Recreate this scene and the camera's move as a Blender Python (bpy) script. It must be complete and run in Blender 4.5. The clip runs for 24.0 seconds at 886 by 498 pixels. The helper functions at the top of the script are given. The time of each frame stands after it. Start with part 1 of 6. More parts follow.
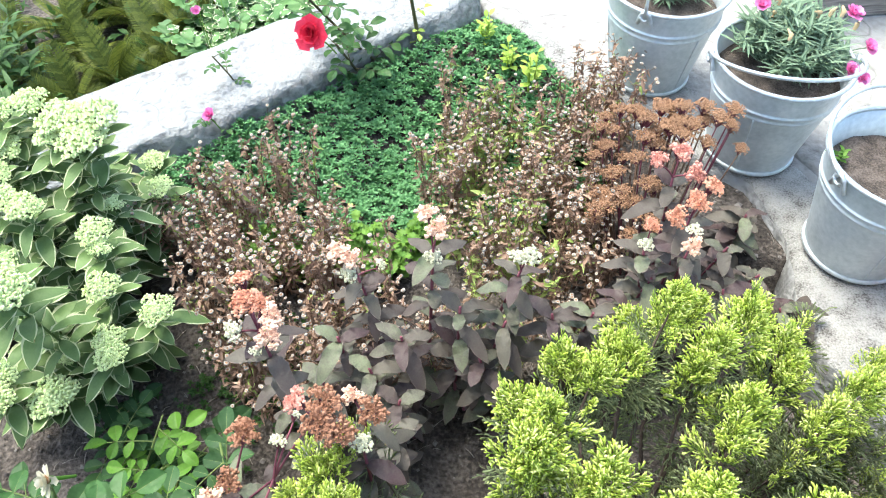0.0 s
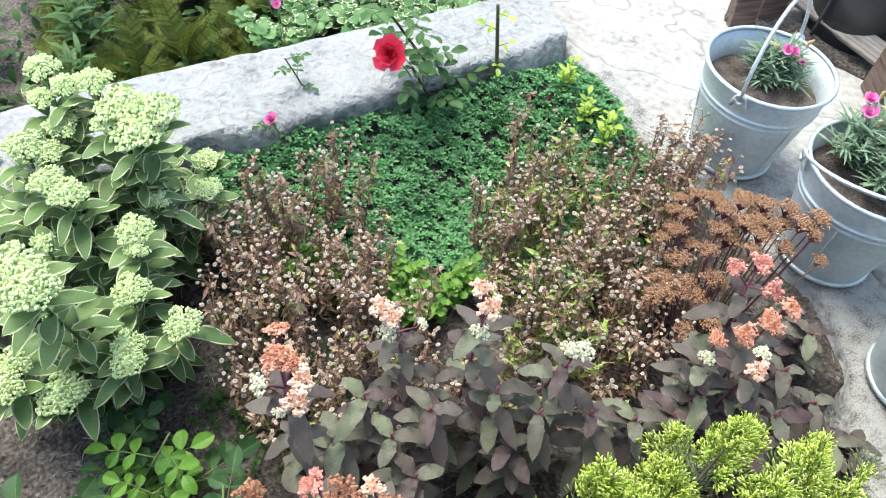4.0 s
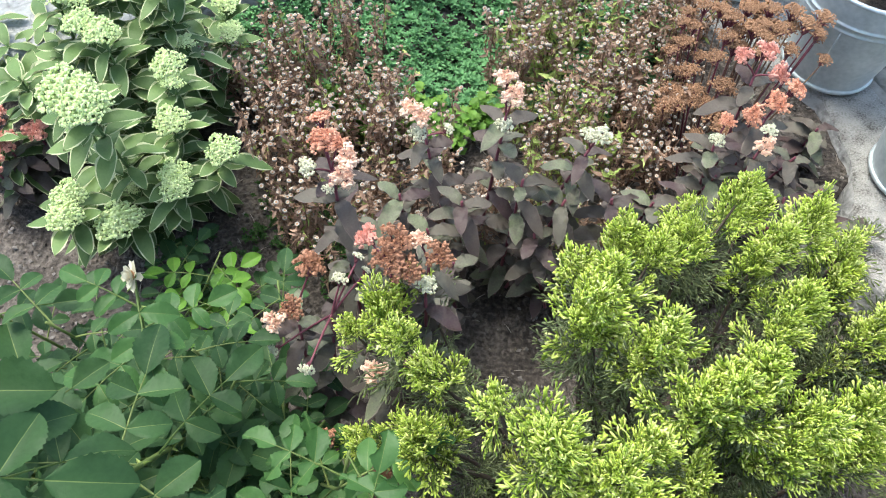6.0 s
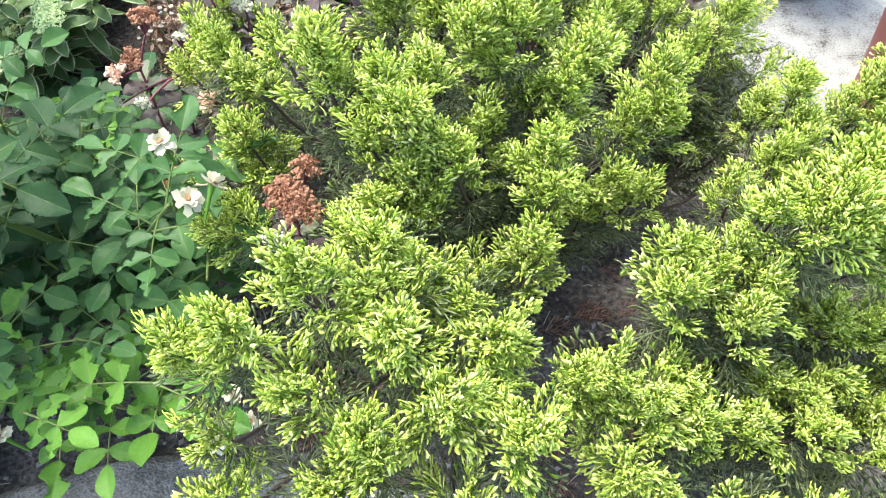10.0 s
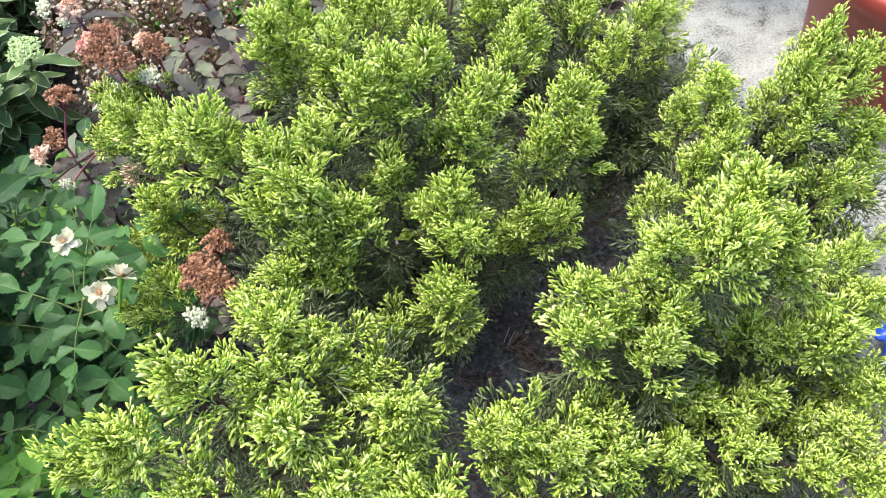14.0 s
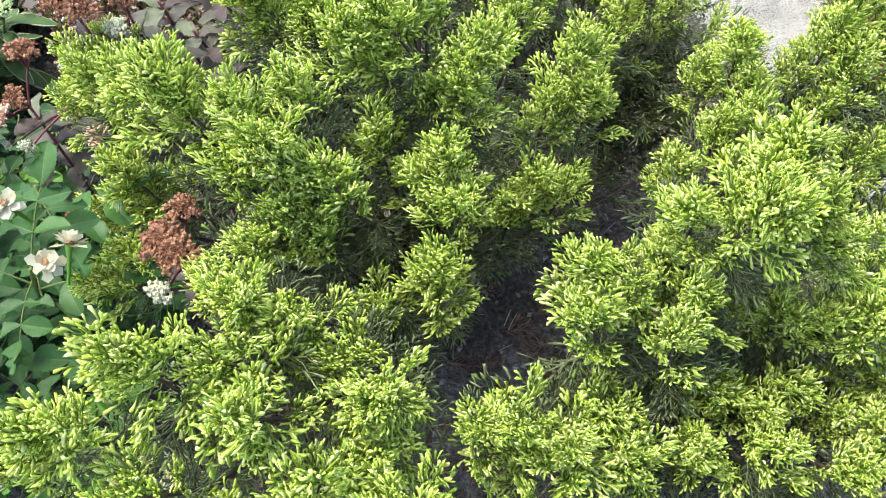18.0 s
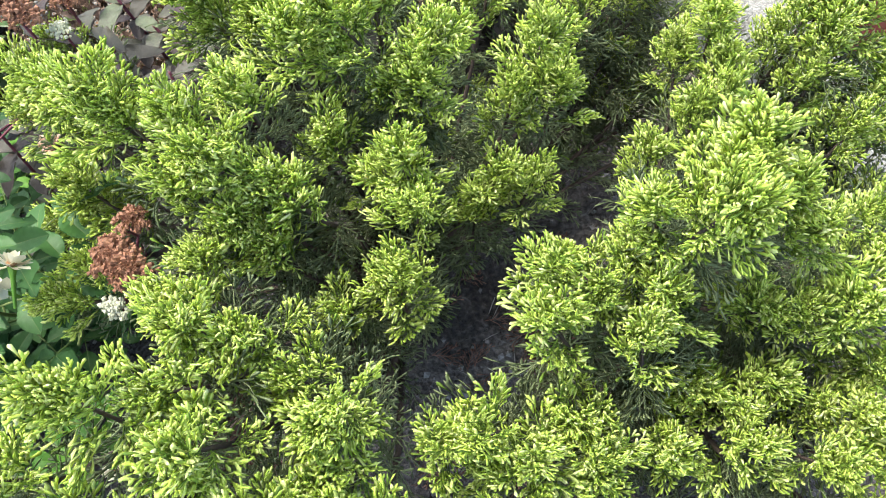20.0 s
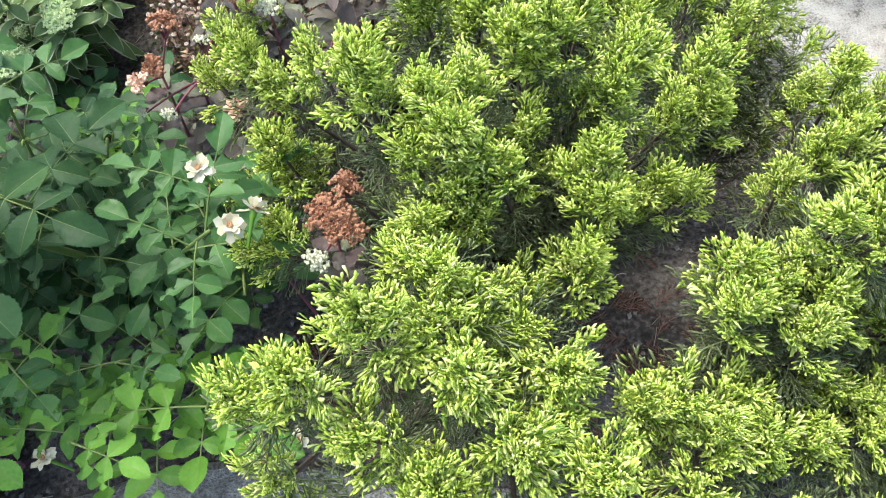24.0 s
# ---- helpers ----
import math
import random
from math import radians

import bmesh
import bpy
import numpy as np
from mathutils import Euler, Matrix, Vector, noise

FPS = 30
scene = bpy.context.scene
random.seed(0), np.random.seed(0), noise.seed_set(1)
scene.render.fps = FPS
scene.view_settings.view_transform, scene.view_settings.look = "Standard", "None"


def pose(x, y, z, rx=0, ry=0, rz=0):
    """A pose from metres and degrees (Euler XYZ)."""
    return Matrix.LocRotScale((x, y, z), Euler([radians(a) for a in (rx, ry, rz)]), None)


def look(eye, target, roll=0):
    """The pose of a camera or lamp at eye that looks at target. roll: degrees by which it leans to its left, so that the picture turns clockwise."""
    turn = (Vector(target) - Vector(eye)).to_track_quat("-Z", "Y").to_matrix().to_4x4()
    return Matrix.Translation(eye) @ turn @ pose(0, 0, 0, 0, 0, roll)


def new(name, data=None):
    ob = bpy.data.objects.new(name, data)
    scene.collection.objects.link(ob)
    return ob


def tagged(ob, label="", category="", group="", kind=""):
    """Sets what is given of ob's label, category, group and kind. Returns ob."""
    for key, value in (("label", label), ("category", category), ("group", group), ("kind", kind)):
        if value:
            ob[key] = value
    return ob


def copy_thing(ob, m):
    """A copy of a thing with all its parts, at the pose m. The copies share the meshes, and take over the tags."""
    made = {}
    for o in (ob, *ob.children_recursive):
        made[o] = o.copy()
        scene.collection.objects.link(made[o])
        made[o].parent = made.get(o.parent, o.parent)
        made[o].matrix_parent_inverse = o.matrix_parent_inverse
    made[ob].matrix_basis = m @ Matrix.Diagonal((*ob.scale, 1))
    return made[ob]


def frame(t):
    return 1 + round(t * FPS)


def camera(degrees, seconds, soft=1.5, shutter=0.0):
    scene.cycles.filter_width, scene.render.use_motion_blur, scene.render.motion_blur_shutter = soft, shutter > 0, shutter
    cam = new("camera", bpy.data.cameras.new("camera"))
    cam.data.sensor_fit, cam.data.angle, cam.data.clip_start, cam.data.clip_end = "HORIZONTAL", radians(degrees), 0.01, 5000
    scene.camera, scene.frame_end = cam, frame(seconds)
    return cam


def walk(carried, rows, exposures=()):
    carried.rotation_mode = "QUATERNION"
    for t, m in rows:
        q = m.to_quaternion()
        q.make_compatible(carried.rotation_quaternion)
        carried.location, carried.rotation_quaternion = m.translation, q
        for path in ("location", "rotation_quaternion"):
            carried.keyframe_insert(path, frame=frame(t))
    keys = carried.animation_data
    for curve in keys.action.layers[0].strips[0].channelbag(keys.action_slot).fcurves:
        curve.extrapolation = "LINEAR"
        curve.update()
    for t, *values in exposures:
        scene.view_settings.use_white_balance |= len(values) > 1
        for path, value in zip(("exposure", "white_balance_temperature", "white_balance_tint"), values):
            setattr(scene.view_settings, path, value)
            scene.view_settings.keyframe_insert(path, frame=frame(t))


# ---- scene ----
cam = camera(60.7, 24.0, soft=1.1)
PATH = [
    (0, (0.045, 0.032, 1.312), (0.02, 1.296, -0.238), -0.3),
    (0.5, (0.034, 0.095, 1.327), (0.035, 1.442, -0.151), 3.3),
    (1, (0.009, 0.131, 1.324), (0.018, 1.457, -0.173), 6.8),
    (1.5, (-0.013, 0.15, 1.32), (-0.058, 1.42, -0.224), 6.9),
    (2, (-0.017, 0.162, 1.325), (-0.104, 1.397, -0.245), 7.0),
    (2.5, (-0.014, 0.173, 1.33), (-0.118, 1.405, -0.242), 7.4),
    (4.5, (-0.01, 0.153, 1.309), (-0.099, 1.411, -0.244), 7.5),
    (5, (0.002, 0.127, 1.297), (-0.082, 1.367, -0.27), 6.4),
    (5.5, (0.000, 0.073, 1.309), (-0.068, 1.263, -0.297), 5.9),
    (6, (-0.014, -0.039, 1.281), (-0.087, 1.025, -0.411), 4.4),
    (6.5, (-0.055, -0.213, 1.227), (-0.168, 0.871, -0.449), 1.6),
    (7, (-0.128, -0.357, 1.173), (-0.208, 0.790, -0.463), 1.3),
    (7.5, (-0.200, -0.431, 1.147), (-0.179, 0.767, -0.454), 3.8),
    (8, (-0.178, -0.395, 1.136), (-0.215, 0.744, -0.509), 4.9),
    (8.5, (-0.105, -0.358, 1.136), (-0.259, 0.678, -0.568), 1.9),
    (9, (-0.002, -0.354, 1.151), (-0.226, 0.660, -0.558), 0.1),
    (9.5, (0.121, -0.353, 1.142), (-0.050, 0.698, -0.552), -0.4),
    (10, (0.249, -0.379, 1.121), (0.189, 0.689, -0.568), -0.6),
    (10.5, (0.329, -0.413, 1.099), (0.372, 0.639, -0.602), 0.1),
    (12.5, (0.382, -0.329, 1.167), (0.251, 0.752, -0.511), -11.9),
    (13, (0.375, -0.314, 1.173), (0.229, 0.764, -0.505), -11.3),
    (13.5, (0.371, -0.309, 1.170), (0.250, 0.752, -0.521), -9.9),
    (14, (0.367, -0.310, 1.167), (0.266, 0.714, -0.548), -9.2),
    (14.5, (0.371, -0.303, 1.168), (0.259, 0.697, -0.560), -9.8),
    (15, (0.371, -0.297, 1.166), (0.266, 0.695, -0.568), -9.4),
    (15.5, (0.375, -0.298, 1.165), (0.270, 0.708, -0.560), -9.5),
    (16, (0.382, -0.301, 1.165), (0.275, 0.713, -0.555), -10.0),
    (16.5, (0.389, -0.310, 1.155), (0.279, 0.712, -0.560), -10.0),
    (17, (0.389, -0.318, 1.148), (0.281, 0.709, -0.565), -9.2),
    (17.5, (0.376, -0.301, 1.107), (0.263, 0.719, -0.610), -9.1),
    (19.5, (0.384, -0.232, 1.052), (0.235, 0.667, -0.728), -12.7),
    (20, (0.422, -0.237, 1.057), (0.278, 0.691, -0.710), -14.0),
    (20.5, (0.434, -0.231, 1.065), (0.289, 0.708, -0.695), -16.0),
    (21, (0.437, -0.223, 1.067), (0.278, 0.726, -0.686), -17.3),
    (21.5, (0.434, -0.217, 1.067), (0.264, 0.718, -0.693), -18.3),
    (22, (0.421, -0.223, 1.073), (0.255, 0.719, -0.683), -17.2),
    (22.5, (0.379, -0.214, 1.097), (0.237, 0.719, -0.666), -13.4),
    (23, (0.354, -0.216, 1.112), (0.235, 0.722, -0.649), -10.3),
    (23.5, (0.281, -0.248, 1.124), (0.183, 0.704, -0.632), -7.2),
    (24, (0.199, -0.315, 1.133), (0.129, 0.663, -0.610), -3.3),
]
walk(cam, [(t, look(eye, target, roll)) for t, eye, target, roll in PATH],
     exposures=[(t, e, 6300, 2) for t, e in ((0.0, 1.88), (0.4, 1.72), (1.0, 1.63), (2.0, 1.55), (5.0, 1.5), (7.0, 1.54), (8.0, 1.78), (10.0, 2.04), (10.5, 2.04), (12.5, 1.77), (14.0, 1.66), (23.0, 1.66), (24.0, 1.7))])

# ---- light ----
world = bpy.data.worlds.new("sky")
scene.world = world
world.use_nodes = True
wn, wl = world.node_tree.nodes, world.node_tree.links
sky = wn.new("ShaderNodeTexSky")
sky.sky_type, sky.sun_disc = "NISHITA", False
SUN_ELEV, SUN_TURN = radians(68), radians(-55)
sky.dust_density, sky.ozone_density = 3.0, 0.6
sky.sun_elevation, sky.sun_rotation = SUN_ELEV, SUN_TURN
wl.new(sky.outputs[0], wn["Background"].inputs[0])
wn["Background"].inputs[1].default_value = 0.15
sun = new("sun", bpy.data.lights.new("sun", "SUN"))
sun.data.energy, sun.data.angle, sun.data.color = 1.45, radians(32), (1.0, 0.96, 0.88)
sun_from = Vector((math.sin(SUN_TURN) * math.cos(SUN_ELEV), math.cos(SUN_TURN) * math.cos(SUN_ELEV), math.sin(SUN_ELEV)))
sun.matrix_world = sun_from.to_track_quat("Z", "Y").to_matrix().to_4x4()
rng = np.random.default_rng(7)

# ---- materials ----
def nodes_of(name):
    m = bpy.data.materials.new(name)
    m.use_nodes = True
    nt = m.node_tree
    return m, nt.nodes, nt.links, nt.nodes["Principled BSDF"]


def ramp_between(N, L, fac, stops):
    r = N.new("ShaderNodeValToRGB")
    el = r.color_ramp.elements
    while len(el) < len(stops):
        el.new(0.5)
    for e, (p, c) in zip(el, stops):
        e.position, e.color = p, (*c, 1)
    L.new(fac, r.inputs[0])
    return r.outputs[0]


def leaf_material(name, dark, light, rough=0.45, through_it=0.25, grain=220.0, tip=None, shine=0.22):
    """Foliage: colour differs leaf by leaf, with fine mottling and some light passing through."""
    m, N, L, p = nodes_of(name)
    geo, tc = N.new("ShaderNodeNewGeometry"), N.new("ShaderNodeTexCoord")
    big, fine = N.new("ShaderNodeTexNoise"), N.new("ShaderNodeTexNoise")
    big.inputs["Scale"].default_value, fine.inputs["Scale"].default_value = 22.0, grain
    for n in (big, fine):
        L.new(tc.outputs["Object"], n.inputs["Vector"])
    a = N.new("ShaderNodeMath"); a.operation = "MULTIPLY_ADD"
    info, both, wrap = N.new("ShaderNodeObjectInfo"), N.new("ShaderNodeMath"), N.new("ShaderNodeMath")
    wrap.operation = "FRACT"
    L.new(geo.outputs["Random Per Island"], both.inputs[0]); L.new(info.outputs["Random"], both.inputs[1])
    L.new(both.outputs[0], wrap.inputs[0]); L.new(wrap.outputs[0], a.inputs[0]); a.inputs[1].default_value = 0.55
    b = N.new("ShaderNodeMath"); b.operation = "MULTIPLY_ADD"
    L.new(big.outputs[0], b.inputs[0]); b.inputs[1].default_value = 0.45
    c = N.new("ShaderNodeMath"); c.operation = "MULTIPLY"
    L.new(fine.outputs[0], c.inputs[0]); c.inputs[1].default_value = 0.35
    L.new(c.outputs[0], b.inputs[2]); L.new(b.outputs[0], a.inputs[2])
    stops = [(0.2, dark), (0.95, light)]
    if tip:
        stops = [(0.2, dark), (0.75, light), (1.05, tip)]
        stops[2] = (1.0, tip)
    col = ramp_between(N, L, a.outputs[0], stops)
    L.new(col, p.inputs["Base Color"])
    p.inputs["Roughness"].default_value = rough
    p.inputs["Specular IOR Level"].default_value = shine
    bump = N.new("ShaderNodeBump"); bump.inputs["Strength"].default_value = 0.25; bump.inputs["Distance"].default_value = 0.002
    L.new(fine.outputs[0], bump.inputs["Height"]); L.new(bump.outputs[0], p.inputs["Normal"])
    if through_it:
        t, mix = N.new("ShaderNodeBsdfTranslucent"), N.new("ShaderNodeMixShader")
        L.new(col, t.inputs[0]); mix.inputs[0].default_value = through_it
        L.new(p.outputs[0], mix.inputs[1]); L.new(t.outputs[0], mix.inputs[2])
        L.new(mix.outputs[0], N["Material Output"].inputs[0])
    return m


def ground_material(name, stops, scale, fine_scale, rough=0.9, bump_d=0.01, cracks=0.0, crack_scale=2.5, metal=0.0):
    m, N, L, p = nodes_of(name)
    tc = N.new("ShaderNodeTexCoord")
    a, b, v = N.new("ShaderNodeTexNoise"), N.new("ShaderNodeTexNoise"), N.new("ShaderNodeTexVoronoi")
    a.inputs["Scale"].default_value, a.inputs["Detail"].default_value = scale, 8
    b.inputs["Scale"].default_value, b.inputs["Detail"].default_value = fine_scale, 6
    v.inputs["Scale"].default_value = fine_scale * 0.8
    for n in (a, b, v):
        L.new(tc.outputs["Object"], n.inputs["Vector"])
    mix = N.new("ShaderNodeMath"); mix.operation = "MULTIPLY_ADD"
    L.new(b.outputs[0], mix.inputs[0]); mix.inputs[1].default_value = 0.5
    half = N.new("ShaderNodeMath"); half.operation = "MULTIPLY"; half.inputs[1].default_value = 0.55
    L.new(a.outputs[0], half.inputs[0]); L.new(half.outputs[0], mix.inputs[2])
    col = ramp_between(N, L, mix.outputs[0], stops)
    if cracks:
        w, c = N.new("ShaderNodeTexNoise"), N.new("ShaderNodeTexVoronoi")
        w.inputs["Scale"].default_value = 6.0
        c.feature, c.inputs["Scale"].default_value = "DISTANCE_TO_EDGE", crack_scale
        off = N.new("ShaderNodeVectorMath"); off.operation = "MULTIPLY_ADD"; off.inputs[1].default_value = (0.35, 0.35, 0.35)
        L.new(tc.outputs["Object"], w.inputs["Vector"]); L.new(w.outputs["Color"], off.inputs[0]); L.new(tc.outputs["Object"], off.inputs[2])
        L.new(off.outputs[0], c.inputs["Vector"])
        line = ramp_between(N, L, c.outputs["Distance"], [(0.0, (1 - cracks,) * 3), (0.012, (1, 1, 1))])
        mx = N.new("ShaderNodeMix"); mx.data_type, mx.blend_type = "RGBA", "MULTIPLY"; mx.inputs[0].default_value = 1.0
        L.new(col, mx.inputs[6]); L.new(line, mx.inputs[7]); col = mx.outputs[2]
    L.new(col, p.inputs["Base Color"])
    p.inputs["Roughness"].default_value, p.inputs["Metallic"].default_value = rough, metal
    bump = N.new("ShaderNodeBump"); bump.inputs["Strength"].default_value = 0.7; bump.inputs["Distance"].default_value = bump_d
    L.new(mix.outputs[0], bump.inputs["Height"]); L.new(bump.outputs[0], p.inputs["Normal"])
    return m


M_SOIL = ground_material("garden_soil", [(0.36, (0.018, 0.014, 0.012)), (0.5, (0.062, 0.05, 0.042)), (0.64, (0.17, 0.143, 0.122))], 6, 110, 0.95, 0.03)
M_POTSOIL = ground_material("potting_soil", [(0.4, (0.028, 0.021, 0.017)), (0.5, (0.075, 0.058, 0.047)), (0.62, (0.15, 0.12, 0.1))], 25, 260, 0.95, 0.02)
M_CONC = ground_material("path_concrete", [(0.32, (0.135, 0.125, 0.112)), (0.45, (0.3, 0.285, 0.262)), (0.62, (0.41, 0.396, 0.368))], 5, 45, 0.9, 0.02, 0.4, 1.3)
M_WALL = ground_material("weathered_plaster", [(0.34, (0.17, 0.168, 0.162)), (0.45, (0.29, 0.29, 0.282)), (0.6, (0.35, 0.355, 0.347))], 12, 60, 0.9, 0.05, 0.3, 2.2)
# wall flanks and slab sides: mostly darker greys than the wall's crown
M_WALLSIDE = ground_material("ragged_grey_stone", [(0.36, (0.1, 0.096, 0.09)), (0.48, (0.24, 0.235, 0.225)), (0.62, (0.4, 0.39, 0.375))], 9, 50, 0.9, 0.04)
M_EDGE = ground_material("rough_aggregate_concrete", [(0.38, (0.12, 0.112, 0.1)), (0.48, (0.3, 0.288, 0.265)), (0.6, (0.41, 0.395, 0.37))], 22, 240, 0.95, 0.025)
M_PEBBLE = ground_material("pebble_stone", [(0.35, (0.1, 0.088, 0.078)), (0.65, (0.28, 0.25, 0.225))], 15, 90, 0.85, 0.004)
M_GRAVEL = ground_material("grey_gravelly_ground", [(0.38, (0.1, 0.093, 0.086)), (0.5, (0.22, 0.207, 0.192)), (0.62, (0.36, 0.345, 0.325))], 18, 220, 0.95, 0.02)
M_ZINC = ground_material("galvanised_steel", [(0.34, (0.46, 0.51, 0.52)), (0.5, (0.56, 0.61, 0.62)), (0.66, (0.66, 0.7, 0.71))], 14, 90, 0.5, 0.001, metal=0.4)
M_WIRE = ground_material("steel_wire", [(0.3, (0.45, 0.48, 0.5)), (0.7, (0.66, 0.7, 0.72))], 30, 120, 0.4, 0.001, metal=0.6)
M_REDPOT = ground_material("red_plastic", [(0.2, (0.3, 0.05, 0.035)), (0.8, (0.46, 0.085, 0.06))], 5, 40, 0.42, 0.001)
M_BLUE = ground_material("blue_plastic", [(0.2, (0.01, 0.03, 0.22)), (0.8, (0.03, 0.09, 0.5))], 9, 40, 0.3, 0.003)
M_CLEAR = ground_material("pale_plastic", [(0.2, (0.5, 0.53, 0.56)), (0.8, (0.75, 0.78, 0.8))], 9, 40, 0.25, 0.003)
M_BLACK = ground_material("black_plastic", [(0.2, (0.012, 0.012, 0.014)), (0.8, (0.05, 0.05, 0.055))], 9, 60, 0.4, 0.002)


def wood_material(name, dark, light):
    m, N, L, p = nodes_of(name)
    tc, mp = N.new("ShaderNodeTexCoord"), N.new("ShaderNodeMapping")
    mp.inputs["Scale"].default_value = (3.0, 45.0, 45.0)
    n, w, info = N.new("ShaderNodeTexNoise"), N.new("ShaderNodeTexNoise"), N.new("ShaderNodeObjectInfo")
    n.inputs["Scale"].default_value, n.inputs["Detail"].default_value, n.inputs["Distortion"].default_value = 2.0, 8, 1.2
    w.inputs["Scale"].default_value = 9.0
    L.new(tc.outputs["Object"], mp.inputs[0]); L.new(mp.outputs[0], n.inputs["Vector"]); L.new(tc.outputs["Object"], w.inputs["Vector"])
    a = N.new("ShaderNodeMath"); a.operation = "MULTIPLY_ADD"; a.inputs[1].default_value = 0.35
    L.new(w.outputs[0], a.inputs[0]); L.new(n.outputs[0], a.inputs[2])
    L.new(ramp_between(N, L, a.outputs[0], [(0.4, dark), (0.85, light)]), p.inputs["Base Color"])
    p.inputs["Roughness"].default_value = 0.8
    b = N.new("ShaderNodeBump"); b.inputs["Strength"].default_value = 0.5; b.inputs["Distance"].default_value = 0.003
    L.new(n.outputs[0], b.inputs["Height"]); L.new(b.outputs[0], p.inputs["Normal"])
    return m


M_WOOD = wood_material("weathered_grey_wood", (0.09, 0.072, 0.06), (0.36, 0.32, 0.28))
M_WOODBR = wood_material("old_brown_wood", (0.05, 0.03, 0.022), (0.19, 0.13, 0.1))

M_JUN = leaf_material("juniper_new_growth", (0.25, 0.36, 0.05), (0.7, 0.82, 0.15), 0.5, 0.34, tip=(0.9, 0.92, 0.4))
M_JUNTIP = leaf_material("juniper_pale_tips", (0.58, 0.71, 0.13), (0.86, 0.91, 0.31), 0.5, 0.32, tip=(0.96, 0.95, 0.54))
M_JUNMID = leaf_material("juniper_green_twigs", (0.08, 0.14, 0.03), (0.34, 0.48, 0.08), 0.5, 0.4)
M_JUNOLD = leaf_material("juniper_inner_growth", (0.07, 0.09, 0.045), (0.27, 0.31, 0.15), 0.6, 0.3)
M_TWIG = leaf_material("juniper_bark", (0.04, 0.03, 0.025), (0.15, 0.11, 0.09), 0.9, 0)
M_SEDL = leaf_material("sedum_leaf_green", (0.065, 0.115, 0.038), (0.165, 0.25, 0.085), 0.5, 0.16)
M_SEDR = leaf_material("sedum_leaf_cream_margin", (0.38, 0.42, 0.23), (0.58, 0.6, 0.36), 0.5, 0.15)
M_CREAM = leaf_material("cream_green_florets", (0.48, 0.61, 0.25), (0.82, 0.89, 0.5), 0.6, 0.2)
M_PURL = leaf_material("purple_sedum_leaf", (0.062, 0.03, 0.038), (0.115, 0.105, 0.08), 0.5, 0.1, tip=(0.175, 0.2, 0.115))
M_PURR = leaf_material("purple_sedum_margin", (0.09, 0.06, 0.06), (0.2, 0.17, 0.14), 0.5, 0.1)
M_PURST = leaf_material("purple_stem", (0.1, 0.025, 0.04), (0.22, 0.07, 0.09), 0.5, 0)
M_PINK = leaf_material("salmon_pink_florets", (0.5, 0.19, 0.145), (0.78, 0.41, 0.33), 0.6, 0.2)
M_SALM = leaf_material("salmon_orange_florets", (0.46, 0.18, 0.11), (0.74, 0.4, 0.27), 0.65, 0.15)
M_ORNG = leaf_material("rust_orange_florets", (0.19, 0.085, 0.048), (0.43, 0.22, 0.135), 0.7, 0.1)
M_PEACH = leaf_material("peach_florets", (0.7, 0.38, 0.28), (0.88, 0.68, 0.52), 0.6, 0.2)
M_WHITE = leaf_material("off_white_florets", (0.5, 0.49, 0.32), (0.76, 0.73, 0.55), 0.6, 0.2)
M_BROWN = leaf_material("dry_brown_florets", (0.17, 0.085, 0.045), (0.44, 0.26, 0.155), 0.8, 0.05)
M_DRY = leaf_material("dry_curled_leaf", (0.16, 0.092, 0.064), (0.46, 0.31, 0.22), 0.8, 0.22)
M_DRYST = leaf_material("dry_stem", (0.09, 0.045, 0.03), (0.24, 0.15, 0.1), 0.8, 0)
M_SEED = leaf_material("pale_seed_head", (0.2, 0.17, 0.14), (0.5, 0.45, 0.39), 0.85, 0.1)
M_YELLOW = leaf_material("yellowing_leaf", (0.2, 0.29, 0.05), (0.52, 0.6, 0.2), 0.6, 0.3)
M_MAT = leaf_material("stonecrop_green", (0.065, 0.17, 0.065), (0.19, 0.39, 0.16), 0.6, 0.12)
M_CHRYS = leaf_material("fresh_green_leaf", (0.05, 0.13, 0.016), (0.17, 0.31, 0.05), 0.5, 0.2)
M_LIME = leaf_material("lime_green_shoot", (0.22, 0.36, 0.04), (0.5, 0.62, 0.13), 0.5, 0.3)
M_ROSEL = leaf_material("rose_leaf_deep_green", (0.017, 0.045, 0.016), (0.056, 0.115, 0.04), 0.45, 0.2, shine=0.16)
M_ROSEB = leaf_material("rose_leaf_bright_green", (0.04, 0.11, 0.015), (0.155, 0.31, 0.045), 0.42, 0.28)
M_ROSEM = leaf_material("rose_leaf_mid_green", (0.023, 0.068, 0.017), (0.078, 0.165, 0.046), 0.42, 0.2)
M_ROSEST = leaf_material("rose_cane", (0.05, 0.1, 0.02), (0.18, 0.22, 0.07), 0.5, 0)
M_DARKST = leaf_material("dark_rose_stem", (0.05, 0.04, 0.02), (0.13, 0.12, 0.06), 0.6, 0)
M_RED = leaf_material("red_petal", (0.78, 0.02, 0.07), (0.95, 0.09, 0.16), 0.5, 0.25)
M_ROSEPK = leaf_material("pink_petal", (0.65, 0.09, 0.32), (0.88, 0.32, 0.58), 0.5, 0.2)
M_WPETAL = leaf_material("white_faded_petal", (0.42, 0.36, 0.22), (0.76, 0.72, 0.56), 0.7, 0.2)
M_FADED = leaf_material("brown_faded_petal", (0.22, 0.11, 0.05), (0.46, 0.27, 0.14), 0.8, 0.1)
M_DIANTH = leaf_material("grey_green_blade", (0.09, 0.15, 0.09), (0.24, 0.33, 0.21), 0.5, 0.15)
